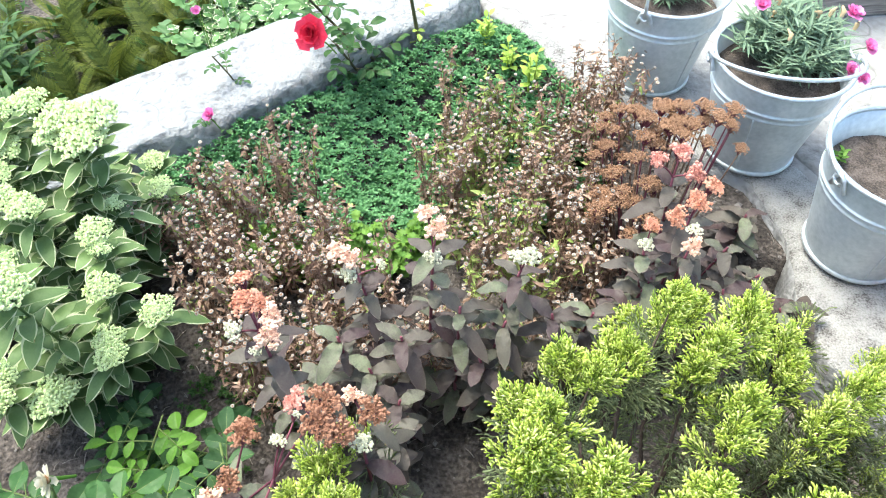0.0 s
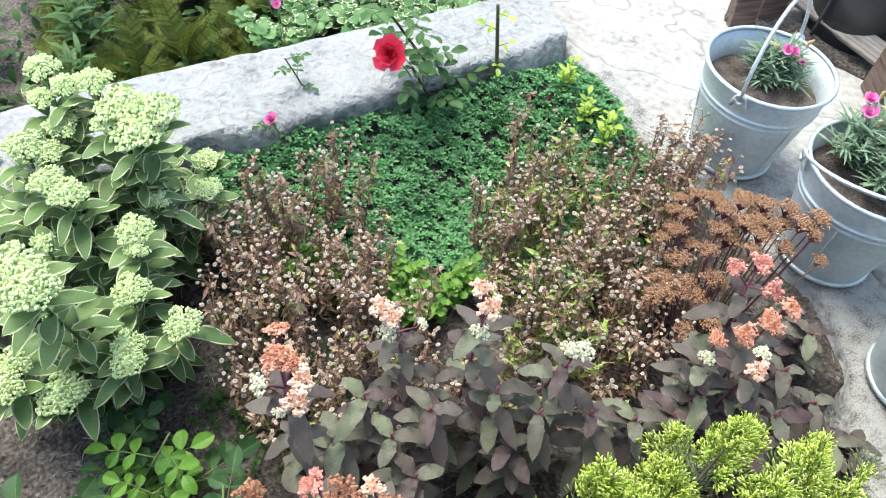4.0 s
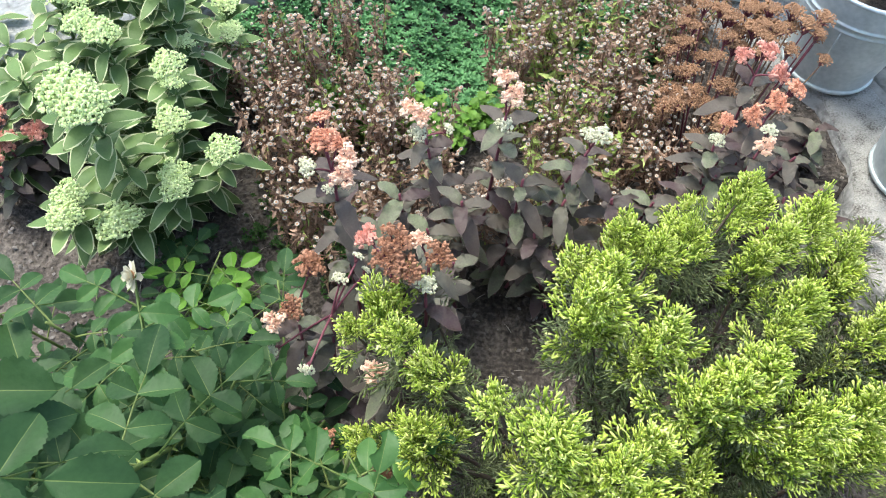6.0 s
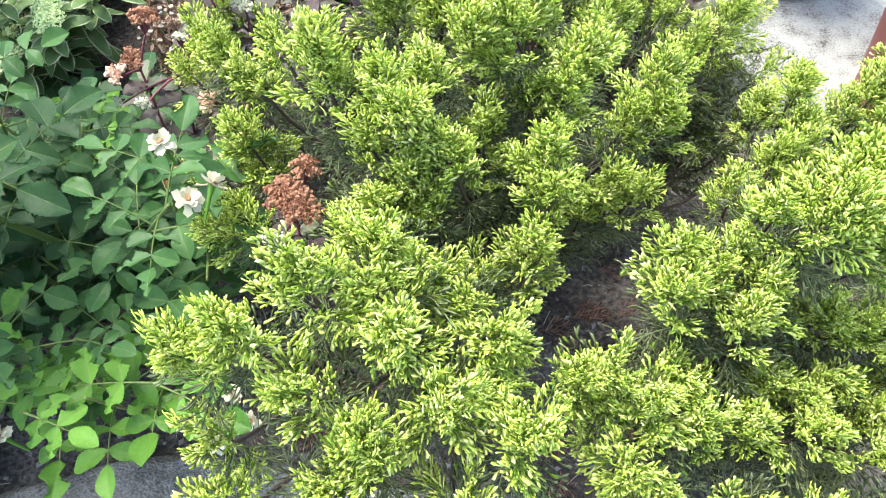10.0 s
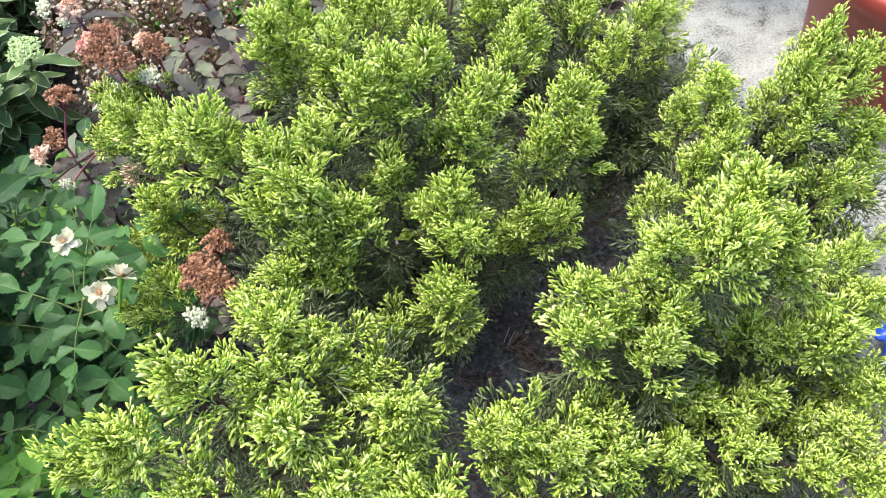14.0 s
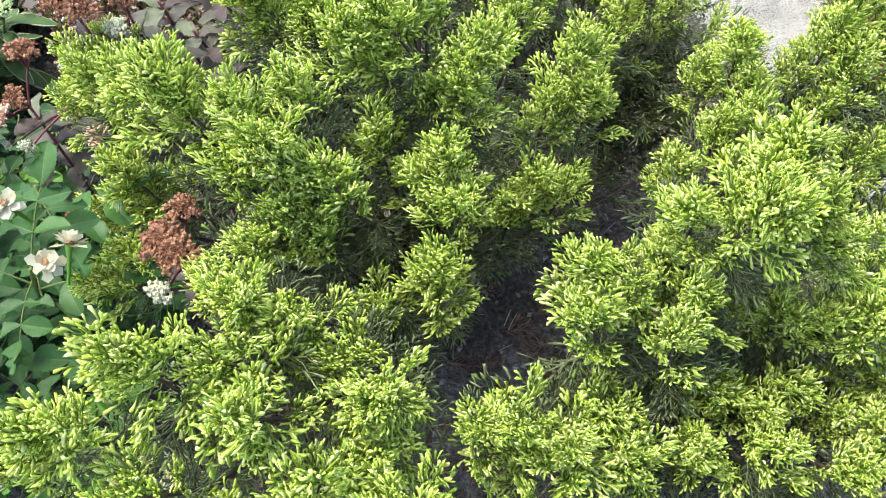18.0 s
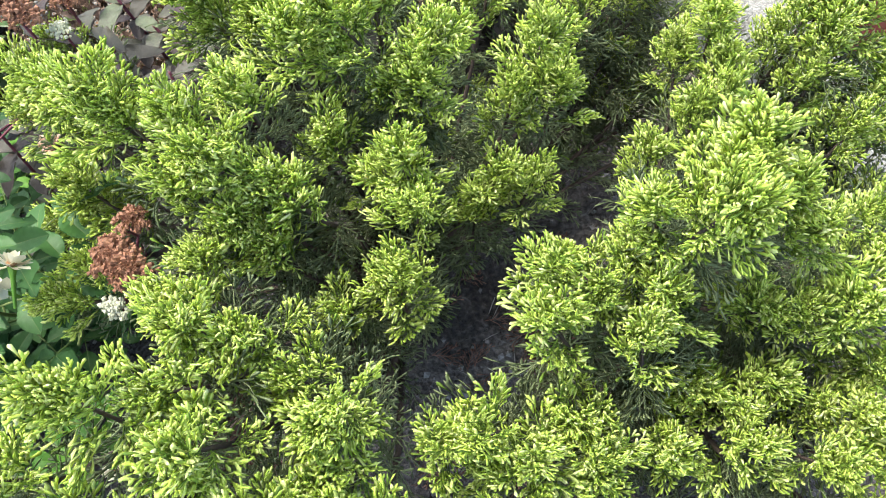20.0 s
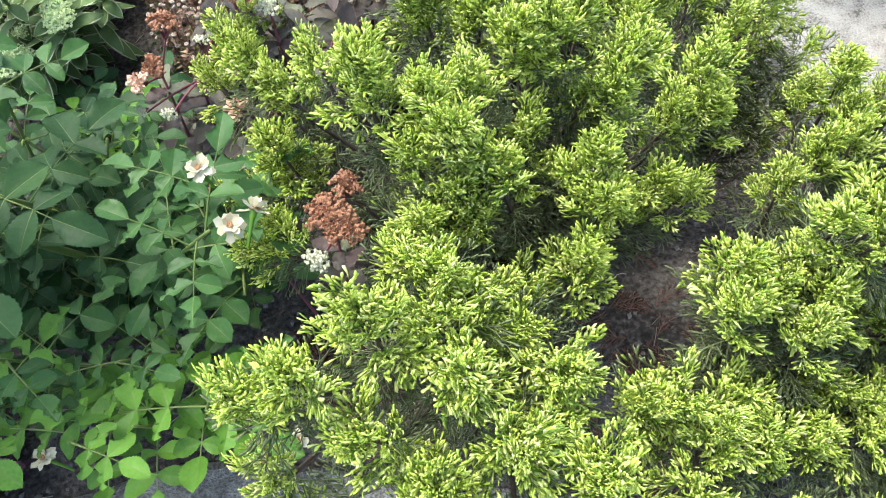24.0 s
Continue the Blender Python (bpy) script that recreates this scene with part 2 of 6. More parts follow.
M_STRAW = leaf_material("straw_bud", (0.4, 0.27, 0.13), (0.68, 0.52, 0.3), 0.7, 0.15)
M_FERN = leaf_material("yellowing_fern", (0.02, 0.042, 0.008), (0.17, 0.2, 0.035), 0.5, 0.3)
M_DEEP = leaf_material("dark_green_leaf", (0.02, 0.055, 0.015), (0.08, 0.16, 0.04), 0.5, 0.2)
M_IVY = leaf_material("ivy_green", (0.05, 0.13, 0.035), (0.16, 0.29, 0.1), 0.45, 0.15)
M_IVYR = leaf_material("ivy_cream_margin", (0.45, 0.5, 0.3), (0.7, 0.72, 0.5), 0.45, 0.15)
M_HEUCH = leaf_material("dark_plum_leaf", (0.028, 0.012, 0.024), (0.075, 0.034, 0.058), 0.55, 0.12, tip=(0.13, 0.05, 0.08))
M_RUSTDEB = leaf_material("dead_juniper_rust", (0.11, 0.055, 0.038), (0.26, 0.14, 0.095), 0.9, 0)


# ---- mesh tools ----
class Geo:
    """Gathers vertices and faces, then becomes one mesh."""

    def __init__(self):
        self.v, self.f, self.m, self.n = [], [], [], 0

    def add(self, V, F, mi=0):
        V = np.asarray(V, float)
        for k, face in enumerate(F):
            face = np.asarray(face, int).reshape(-1, np.shape(face)[-1]) if len(face) else None
            if face is None:
                continue
            self.f.append(face + self.n)
            self.m.append(np.full(len(face), mi if np.isscalar(mi) else mi[k]))
        self.v.append(V)
        self.n += len(V)
        return self

    def many(self, T, mats):
        """The template T = (V, F, mi) at each 4 x 4 matrix."""
        V, F, mi = T
        mats = np.asarray(mats)
        if not len(mats):
            return self
        W = np.einsum("nij,kj->nki", mats[:, :3, :3], V) + mats[:, None, :3, 3]
        base = self.n + np.arange(len(mats))[:, None, None] * len(V)
        for k, face in enumerate(F):
            face = np.asarray(face, int)
            self.f.append((face[None] + base).reshape(-1, face.shape[1]))
            self.m.append(np.full(len(mats) * len(face), mi if np.isscalar(mi) else mi[k]))
        self.v.append(W.reshape(-1, 3))
        self.n += W.shape[0] * W.shape[1]
        return self

    def mesh(self, name, mats, smooth=True):
        me = bpy.data.meshes.new(name)
        V = np.concatenate(self.v)
        loops = np.concatenate([f.ravel() for f in self.f])
        tot = np.concatenate([np.full(len(f), f.shape[1]) for f in self.f])
        me.vertices.add(len(V)); me.vertices.foreach_set("co", V.astype(np.float32).ravel())
        me.loops.add(len(loops)); me.loops.foreach_set("vertex_index", loops.astype(np.int32))
        me.polygons.add(len(tot))
        me.polygons.foreach_set("loop_start", np.concatenate(([0], np.cumsum(tot)[:-1])).astype(np.int32))
        me.polygons.foreach_set("material_index", np.concatenate(self.m).astype(np.int32))
        me.polygons.foreach_set("use_smooth", np.full(len(tot), smooth))
        for m in (mats if isinstance(mats, (list, tuple)) else [mats]):
            me.materials.append(m)
        me.update(calc_edges=True)
        me.validate()
        return me


def part(name, geo, mats, parent=None, label="", smooth=True):
    ob = new(name, geo.mesh(name, mats, smooth))
    ob.parent = parent
    return tagged(ob, label)


def thing(name, label, category, at=(0, 0, 0), group="", kind=""):
    ob = new(name)
    ob.location = at
    ob.empty_display_size = 0.05
    return tagged(ob, label, category, group, kind)


def turn_to(d, roll=0.0):
    """3 x 3: local Y along d, local Z as near up as it can be, rolled about d."""
    y = np.asarray(d, float); y = y / (np.linalg.norm(y) + 1e-9)
    h = np.array([0, 0, 1.0]) if abs(y[2]) < 0.97 else np.array([0, -1.0, 0])
    x = np.cross(y, h); x /= np.linalg.norm(x)
    z = np.cross(x, y)
    c, s = math.cos(roll), math.sin(roll)
    return np.stack([c * x + s * z, y, -s * x + c * z], 1)


def mat4(R, p, s=1.0):
    M = np.eye(4); M[:3, :3] = R * s; M[:3, 3] = p
    return M


def leaf(L=1.0, W=0.5, n=5, fold=0.15, curl=0.2, power=1.0, peak=0.5, rim=0.0, teeth=0.0, bite=0, stalk=0.0, wave=0.0, veins=0.0):
    """A leaf from the origin along +Y, face up: midrib fold, downward curl, optional margin, teeth and bitten edge."""
    s = np.linspace(0, 1, n + 1)
    q = np.where(s < peak, s / peak * 0.5, 0.5 + (s - peak) / (1 - peak) * 0.5)
    w = np.sin(np.pi * q) ** power * W / 2
    w[0] = max(w[0], W * 0.04); w[-1] = max(w[-1], 0.02 * W)
    if teeth:
        w[1:-1] *= 1 + teeth * np.where(np.arange(1, n) % 2, 1, -1)
    cols = np.array([-1, -1 + rim, 0, 1 - rim, 1]) if rim else np.array([-1, 0, 1])
    sides = np.outer(w, cols)
    if bite:
        for c0, side, r in (((0.55, -1, 0.24),), ((0.6, 1, 0.22), (0.3, -1, 0.18)), ((0.75, 1, 0.2), (0.45, 1, 0.16)))[bite % 3]:
            cut = np.clip(1 - ((s - c0) / r) ** 2, 0, 1) ** 0.5
            j = 0 if side < 0 else len(cols) - 1
            sides[:, j] *= 1 - 0.72 * cut
            if rim:
                k2 = 1 if side < 0 else len(cols) - 2
                sides[:, k2] = np.clip(sides[:, k2], sides[:, 0], sides[:, -1]) * (1 - 0.1 * cut)
    X = sides
    Y = np.repeat(s[:, None] * L, len(cols), 1)
    Z = np.abs(X) * fold - (curl * L * s ** 2)[:, None] + stalk
    if veins:
        Z += veins * L * np.sin(np.arange(n + 1)[:, None] * math.pi / 2 - np.abs(cols)[None, :] * 2.6) * np.sin(np.pi * s)[:, None] * (np.abs(cols) > 0.01)[None, :]
    if wave:
        Z[:, 0] += wave * W * np.sin(s * 13.0 + 0.4)
        Z[:, -1] += wave * W * np.sin(s * 11.0 + 2.0)
    V = np.stack([X, Y, Z], 2).reshape(-1, 3)
    k = len(cols)
    F = [[], []]
    for i in range(n):
        for j in range(k - 1):
            F[1 if rim and j in (0, k - 2) else 0].append((i * k + j, i * k + j + 1, (i + 1) * k + j + 1, (i + 1) * k + j))
    F = [np.array(f) for f in F if len(f)]
    return V, F, ([0, 1] if len(F) == 2 else [0])


def tube(points, radii, sides=5, cap=True):
    P = np.asarray(points, float)
    R = np.full(len(P), radii) if np.isscalar(radii) else np.asarray(radii, float)
    D = np.gradient(P, axis=0)
    V = []
    for p, d, r in zip(P, D, R):
        B = turn_to(d)
        for a in range(sides):
            t = 2 * math.pi * a / sides
            V.append(p + r * (math.cos(t) * B[:, 0] + math.sin(t) * B[:, 2]))
    F = []
    for i in range(len(P) - 1):
        for a in range(sides):
            b = (a + 1) % sides
            F.append((i * sides + a, i * sides + b, (i + 1) * sides + b, (i + 1) * sides + a))
    faces = [np.array(F)]
    if cap and sides in (3, 4):
        faces.append(np.array([[(len(P) - 1) * sides + a for a in range(sides)]]))
    elif cap:
        tipn = len(V); V.append(P[-1])
        faces.append(np.array([[(len(P) - 1) * sides + a, (len(P) - 1) * sides + (a + 1) % sides, tipn] for a in range(sides)]))
    return np.array(V), faces, 0


def lathe(profile, n=48):
    P = np.array(profile, float)
    a = np.linspace(0, 2 * np.pi, n, endpoint=False)
    V = np.stack([np.outer(P[:, 0], np.cos(a)), np.outer(P[:, 0], np.sin(a)), np.repeat(P[:, 1][:, None], n, 1)], 2).reshape(-1, 3)
    F = [(i * n + j, i * n + (j + 1) % n, (i + 1) * n + (j + 1) % n, (i + 1) * n + j) for i in range(len(P) - 1) for j in range(n)]
    return V, [np.array(F)], 0


def bud(flat=1.0):
    """A small eight-sided floret or pebble."""
    V = np.array([(1, 0, 0), (0, 1, 0), (-1, 0, 0), (0, -1, 0), (0, 0, flat), (0, 0, -flat)], float)
    F = np.array([(0, 1, 4), (1, 2, 4), (2, 3, 4), (3, 0, 4), (1, 0, 5), (2, 1, 5), (3, 2, 5), (0, 3, 5)])
    return V, [F], 0


def star(petals=5):
    """A tiny open floret, a shallow pointed star cup."""
    V = [(0, 0, -0.5)]
    for i in range(petals * 2):
        a = math.pi * i / petals
        r = 1.0 if i % 2 == 0 else 0.42
        V.append((r * math.cos(a), r * math.sin(a), 0.25 if i % 2 == 0 else 0.0))
    k = petals * 2
    F = [(0, 1 + i, 1 + (i + 1) % k) for i in range(k)]
    return np.array(V), [np.array(F)], 0


BUD, STAR, STONE = bud(), star(), bud(0.6)


def rand_dirs(n, up=0.0):
    d = rng.normal(size=(n, 3)); d[:, 2] += up
    return d / np.linalg.norm(d, axis=1)[:, None]


def bend(a, b, sag=0.0, n=5, wob=0.0):
    """Points from a to b, bowed by sag metres."""
    a, b = np.asarray(a, float), np.asarray(b, float)
    s = np.linspace(0, 1, n)[:, None]
    P = a + (b - a) * s
    P[:, 2] += (sag * 4 * s * (1 - s))[:, 0]
    if wob:
        P[1:-1] += rng.normal(size=(n - 2, 3)) * wob
    return P


def inside(x, y, poly):
    hit = False
    for (x1, y1), (x2, y2) in zip(poly, poly[1:] + poly[:1]):
        if (y1 > y) != (y2 > y) and x < (x2 - x1) * (y - y1) / (y2 - y1) + x1:
            hit = not hit
    return hit


def spread(poly, n, gap):
    """Up to n random places in a polygon, at least gap apart."""
    xs, ys = [p[0] for p in poly], [p[1] for p in poly]
    out = []
    for _ in range(n * 30):
        x, y = rng.uniform(min(xs), max(xs)), rng.uniform(min(ys), max(ys))
        if inside(x, y, poly) and all((x - u) ** 2 + (y - v) ** 2 > gap * gap for u, v in out):
            out.append((x, y))
            if len(out) >= n:
                break
    return out


def soil_z(x, y):
    """Height of the bed's soil."""
    base = -0.15 + 0.045 * min(1, max(0, (0.6 - y) / 0.5))
    wall_gap = -(0.775 * (y - 1.356) - 0.632 * (x + 0.703))
    if 1.0 < y < 2.0 and 0 < wall_gap < 0.3:
        base += 0.12 * (1 - wall_gap / 0.3)
    if 1.1 < y < 2.1:
        base += 0.12 * min(1, max(0, (x + 0.585 * (y - 1.769) - 0.1) / 0.2))
    if y > 1.0:
        base = min(base, -0.035)
    return base + 0.018 * noise.noise((x * 3, y * 3, 0.3)) + 0.007 * noise.noise((x * 14, y * 14, 1.7))


# ---- ground ----
def axis_steps(lo, hi, step, far):
    mid = list(np.arange(lo, hi + 1e-6, step))
    out, d = [], step
    x = hi
    while x < far:
        d *= 1.6; x += d; out.append(x)
    left, d, x = [], step, lo
    while x > -far:
        d *= 1.6; x -= d; left.append(x)
    return left[::-1] + mid + out


GX, GY = axis_steps(-1.9, 1.3, 0.025, 80), axis_steps(-1.0, 2.9, 0.025, 80)
V = np.array([(x, y, soil_z(x, y) - 0.12 * max(0.0, min(1.0, (0.775 * (y - 1.356) - 0.632 * (x + 0.703) - 0.15) / 0.15))) for y in GY for x in GX])
nx = len(GX)
F = np.array([(j * nx + i, j * nx + i + 1, (j + 1) * nx + i + 1, (j + 1) * nx + i) for j in range(len(GY) - 1) for i in range(nx - 1)])
tagged(part("ground", Geo().add(V, [F]), M_SOIL), "dark crumbly garden soil of the flower bed", "ground", kind="structure")


def slab(name, outline, top, bottom, mat_top, mat_side, label, category, rough=0.006, step=0.03):
    """A rough-topped slab over an outline, with worn edges."""
    pts = []
    for (x1, y1), (x2, y2) in zip(outline, outline[1:] + outline[:1]):
        k = max(1, int(math.hypot(x2 - x1, y2 - y1) / step))
        for i in range(k):
            pts.append((x1 + (x2 - x1) * i / k, y1 + (y2 - y1) * i / k))
    bm = bmesh.new()
    def lift(x, y):
        return top + rough * noise.noise((x * 5, y * 5, 3.1)) + rough * 0.5 * noise.noise((x * 25, y * 25, 9.1))
    cx, cy = sum(p[0] for p in pts) / len(pts), sum(p[1] for p in pts) / len(pts)
    wob = [(x + 0.008 * noise.noise((x * 18, y * 18, 4.2)), y + 0.008 * noise.noise((x * 18, y * 18, 8.4))) for x, y in pts]
    ring_low = [bm.verts.new((x, y, bottom)) for x, y in wob]
    ring_mid = [bm.verts.new((x + 0.01 * noise.noise((x * 30, y * 30, 2)), y + 0.01 * noise.noise((x * 30, y * 30, 6)), (bottom + top) / 2)) for x, y in wob]
    ring_up = [bm.verts.new((x, y, lift(x, y) - 0.012)) for x, y in wob]
    ring_in = []
    n = len(wob)
    for i, (x, y) in enumerate(wob):
        ax, ay = wob[i - 1]; bx, by = wob[(i + 1) % n]
        tx, ty = bx - ax, by - ay
        l = math.hypot(tx, ty) + 1e-9
        ring_in.append(bm.verts.new((x - 0.014 * ty / l, y + 0.014 * tx / l, lift(x, y))))
    for a, b in ((ring_low, ring_mid), (ring_mid, ring_up), (ring_up, ring_in)):
        for i in range(n):
            j = (i + 1) % n
            f = bm.faces.new((a[i], a[j], b[j], b[i]))
            f.material_index = 1 if a is not ring_up else 0
            f.smooth = True
    f = bm.faces.new(ring_in)
    f.smooth = True
    bmesh.ops.triangulate(bm, faces=[f])
    me = bpy.data.meshes.new(name); bm.to_mesh(me); bm.free()
    me.materials.append(mat_top); me.materials.append(mat_side)
    return tagged(new(name, me), label, category, kind="structure")


# outlines run anticlockwise
WALL_IN, WALL_OUT = [(-2.6, -0.19), (-0.703, 1.356), (0.125, 2.03)], [(0.02, 2.27), (-0.035, 2.226), (-0.52, 1.868), (-0.996, 1.506), (-2.9, 0.03)]


def rough_wall():
    """The low wall swept along its line: worn crown, ragged stony flanks."""
    def along(line, n):
        P = np.array(line, float)
        d = np.concatenate(([0], np.cumsum(np.linalg.norm(np.diff(P, axis=0), axis=1))))
        q = np.linspace(0, d[-1], n)
        return np.stack([np.interp(q, d, P[:, 0]), np.interp(q, d, P[:, 1])], 1)
    n = 190
    inner, outer = along(WALL_IN, n), along(WALL_OUT[::-1], n)
    prof = [(0.0, -0.3), (0.0, -0.16), (0.0, -0.09), (0.0, -0.05), (0.0, -0.015), (0.01, 0.02), (0.03, 0.042), (0.075, 0.052)] + [(u, 0.054) for u in np.linspace(0.13, 0.9, 15)] + [(0.95, 0.05), (0.985, 0.035), (1.0, 0.0), (1.0, -0.1), (1.0, -0.3)]
    V, k = [], len(prof)
    for i in range(n):
        a, b = inner[i], outer[i]
        side = (b - a) / np.linalg.norm(b - a)
        for j, (u, z) in enumerate(prof):
            p = a + (b - a) * u
            x, y = p
            flank = j < 7
            rag = (0.03 if flank else 0.004) * noise.noise((x * 9, y * 9, z * 14)) + (0.016 if flank else 0.003) * noise.noise((x * 31, y * 31, z * 40 + 3))
            lift = 0.009 * noise.noise((x * 4, y * 4, 3.3)) + 0.005 * noise.noise((x * 17, y * 17, 5.1)) + 0.003 * noise.noise((x * 48, y * 48, 1.1)) if 5 <= j <= k - 4 else 0
            V.append((x - side[0] * rag, y - side[1] * rag, z + lift))
    top, flanks = [], []
    for i in range(n - 1):
        for j in range(k - 1):
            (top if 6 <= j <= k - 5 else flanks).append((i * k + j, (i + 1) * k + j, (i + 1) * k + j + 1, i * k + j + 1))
    g = Geo().add(V, [np.array(top), np.array(flanks)], [0, 1])
    g.f.append(np.arange((n - 1) * k, n * k)[None]); g.m.append(np.array([1]))
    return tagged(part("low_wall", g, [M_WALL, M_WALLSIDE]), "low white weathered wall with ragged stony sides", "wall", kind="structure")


rough_wall()
PATH_EDGE = [(0.13, 2.035), (0.21, 1.97), (0.316, 1.769), (0.444, 1.587), (0.62, 1.43), (0.76, 1.32), (0.8, 1.15), (0.78, 0.95), (0.8, 0.82), (0.87, 0.72), (0.94, 0.6), (0.98, 0.4), (1.0, 0.12), (1.02, -0.3), (1.0, -1.5)]
slab("path", [(6.0, -1.5), (6.0, 6.0), (-0.3, 6.0), (-0.3, 2.9), (0.03, 2.275)] + PATH_EDGE, 0.0, -0.3, M_CONC, M_WALLSIDE, "pale cracked concrete path beside the flower bed", "path", 0.005)
slab("path_edging", [(1.0, -1.5), (1.35, -1.5), (1.36, 0.3), (1.3, 0.6), (1.2, 0.9), (1.09, 1.11), (0.94, 1.29), (0.77, 1.6), (0.62, 1.73), (0.5, 1.74), (0.35, 1.86), (0.26, 2.0)] + PATH_EDGE[1:-1], 0.006, -0.1, M_EDGE, M_WALLSIDE, "rough grey aggregate concrete edging of the bed", "edging", 0.007)
slab("dirt_patch", [(0.6, 2.34), (0.8, 2.26), (1.07, 2.13), (1.3, 2.45), (1.2, 2.75), (0.7, 2.75)], 0.012, -0.1, M_SOIL, M_SOIL, "brown trodden dirt beside the crate", "ground", 0.008)
slab("gravel_path", [(-1.6, -1.4), (0.99, -1.4), (1.0, -0.17), (0.75, -0.15), (0.5, -0.1), (0.34, -0.06), (0.1, -0.06), (-0.1, -0.02), (-0.28, -0.03), (-0.42, -0.08), (-0.6, -0.14), (-1.6, -0.2)], -0.084, -0.2, M_GRAVEL, M_GRAVEL, "grey trodden gravelly path in front of the bed", "path", 0.012)
slab("concrete_step", [(0.95, 1.3), (1.1, 1.12), (2.2, 1.5), (1.9, 2.2), (0.78, 1.64)], 0.012, -0.1, M_CONC, M_CONC, "pale raised concrete slab under the buckets", "slab", 0.003)

# pebbles and crumbs over the soil
g = Geo()
ms = []
for _ in range(2600):
    x, y = rng.uniform(-1.3, 0.9), rng.uniform(-0.6, 1.5)
    s = rng.uniform(0.0025, 0.008) * (1.8 if rng.random() < 0.05 else 1)
    ms.append(mat4(turn_to(rand_dirs(1)[0]), (x, y, soil_z(x, y) + s * 0.3), s))
g.many(STONE, ms)
tagged(part("pebbles", g, M_PEBBLE, smooth=False), "scattered grey-brown pebbles and crumbs on the soil", "pebbles", kind="stuff")
g, ms = Geo(), []
for _ in range(9000):
    x, y = rng.uniform(-1.2, 0.9), rng.uniform(-0.6, 1.35)
    s = rng.uniform(0.0015, 0.006)
    ms.append(mat4(turn_to(rand_dirs(1)[0]), (x, y, soil_z(x, y) + s * 0.2), s))
g.many(STONE, ms)
tagged(part("soil_crumbs", g, M_SOIL, smooth=False), "loose dark crumbs of garden soil", "soil", kind="stuff")
g = Geo()
for _ in range(520):
    x, y, a, L = rng.uniform(-0.9, 0.8), rng.uniform(-0.3, 1.3), rng.uniform(0, 6.28), rng.uniform(0.01, 0.04)
    e = (x + L * math.cos(a), y + L * math.sin(a))
    g.add(*tube([(x, y, soil_z(x, y) + 0.003), ((x + e[0]) / 2, (y + e[1]) / 2, soil_z(x, y) + 0.007), (*e, soil_z(*e) + 0.003)], 0.0007, 3))
tagged(part("straw_litter", g, M_SEED), "thin dry straw and broken stalks on the soil", "litter", kind="stuff")
for x, y, s in ((0.304, -0.062, 0.024), (0.34, -0.045, 0.014), (0.25, -0.13, 0.035), (0.33, -0.11, 0.018), (0.29, -0.03, 0.01), (0.22, -0.1, 0.016)):
    bm = bmesh.new(); bmesh.ops.create_icosphere(bm, subdivisions=3, radius=1)
    for v in bm.verts:
        v.co *= 1 + 0.35 * noise.noise(v.co * 1.3 + Vector((x * 50, y * 50, 0)))
        v.co.z *= 0.6
    for f in bm.faces: f.smooth = True
    me = bpy.data.meshes.new("stone"); bm.to_mesh(me); bm.free(); me.materials.append(M_PEBBLE)
    ob = tagged(new("stone", me), "rough grey stone half sunk in the soil", "stone", "stones by the juniper")
    ob.matrix_world = pose(x, y, soil_z(x, y) + s * 0.35, 0, 0, x * 900) @ Matrix.Diagonal((s, s * 0.8, s, 1))


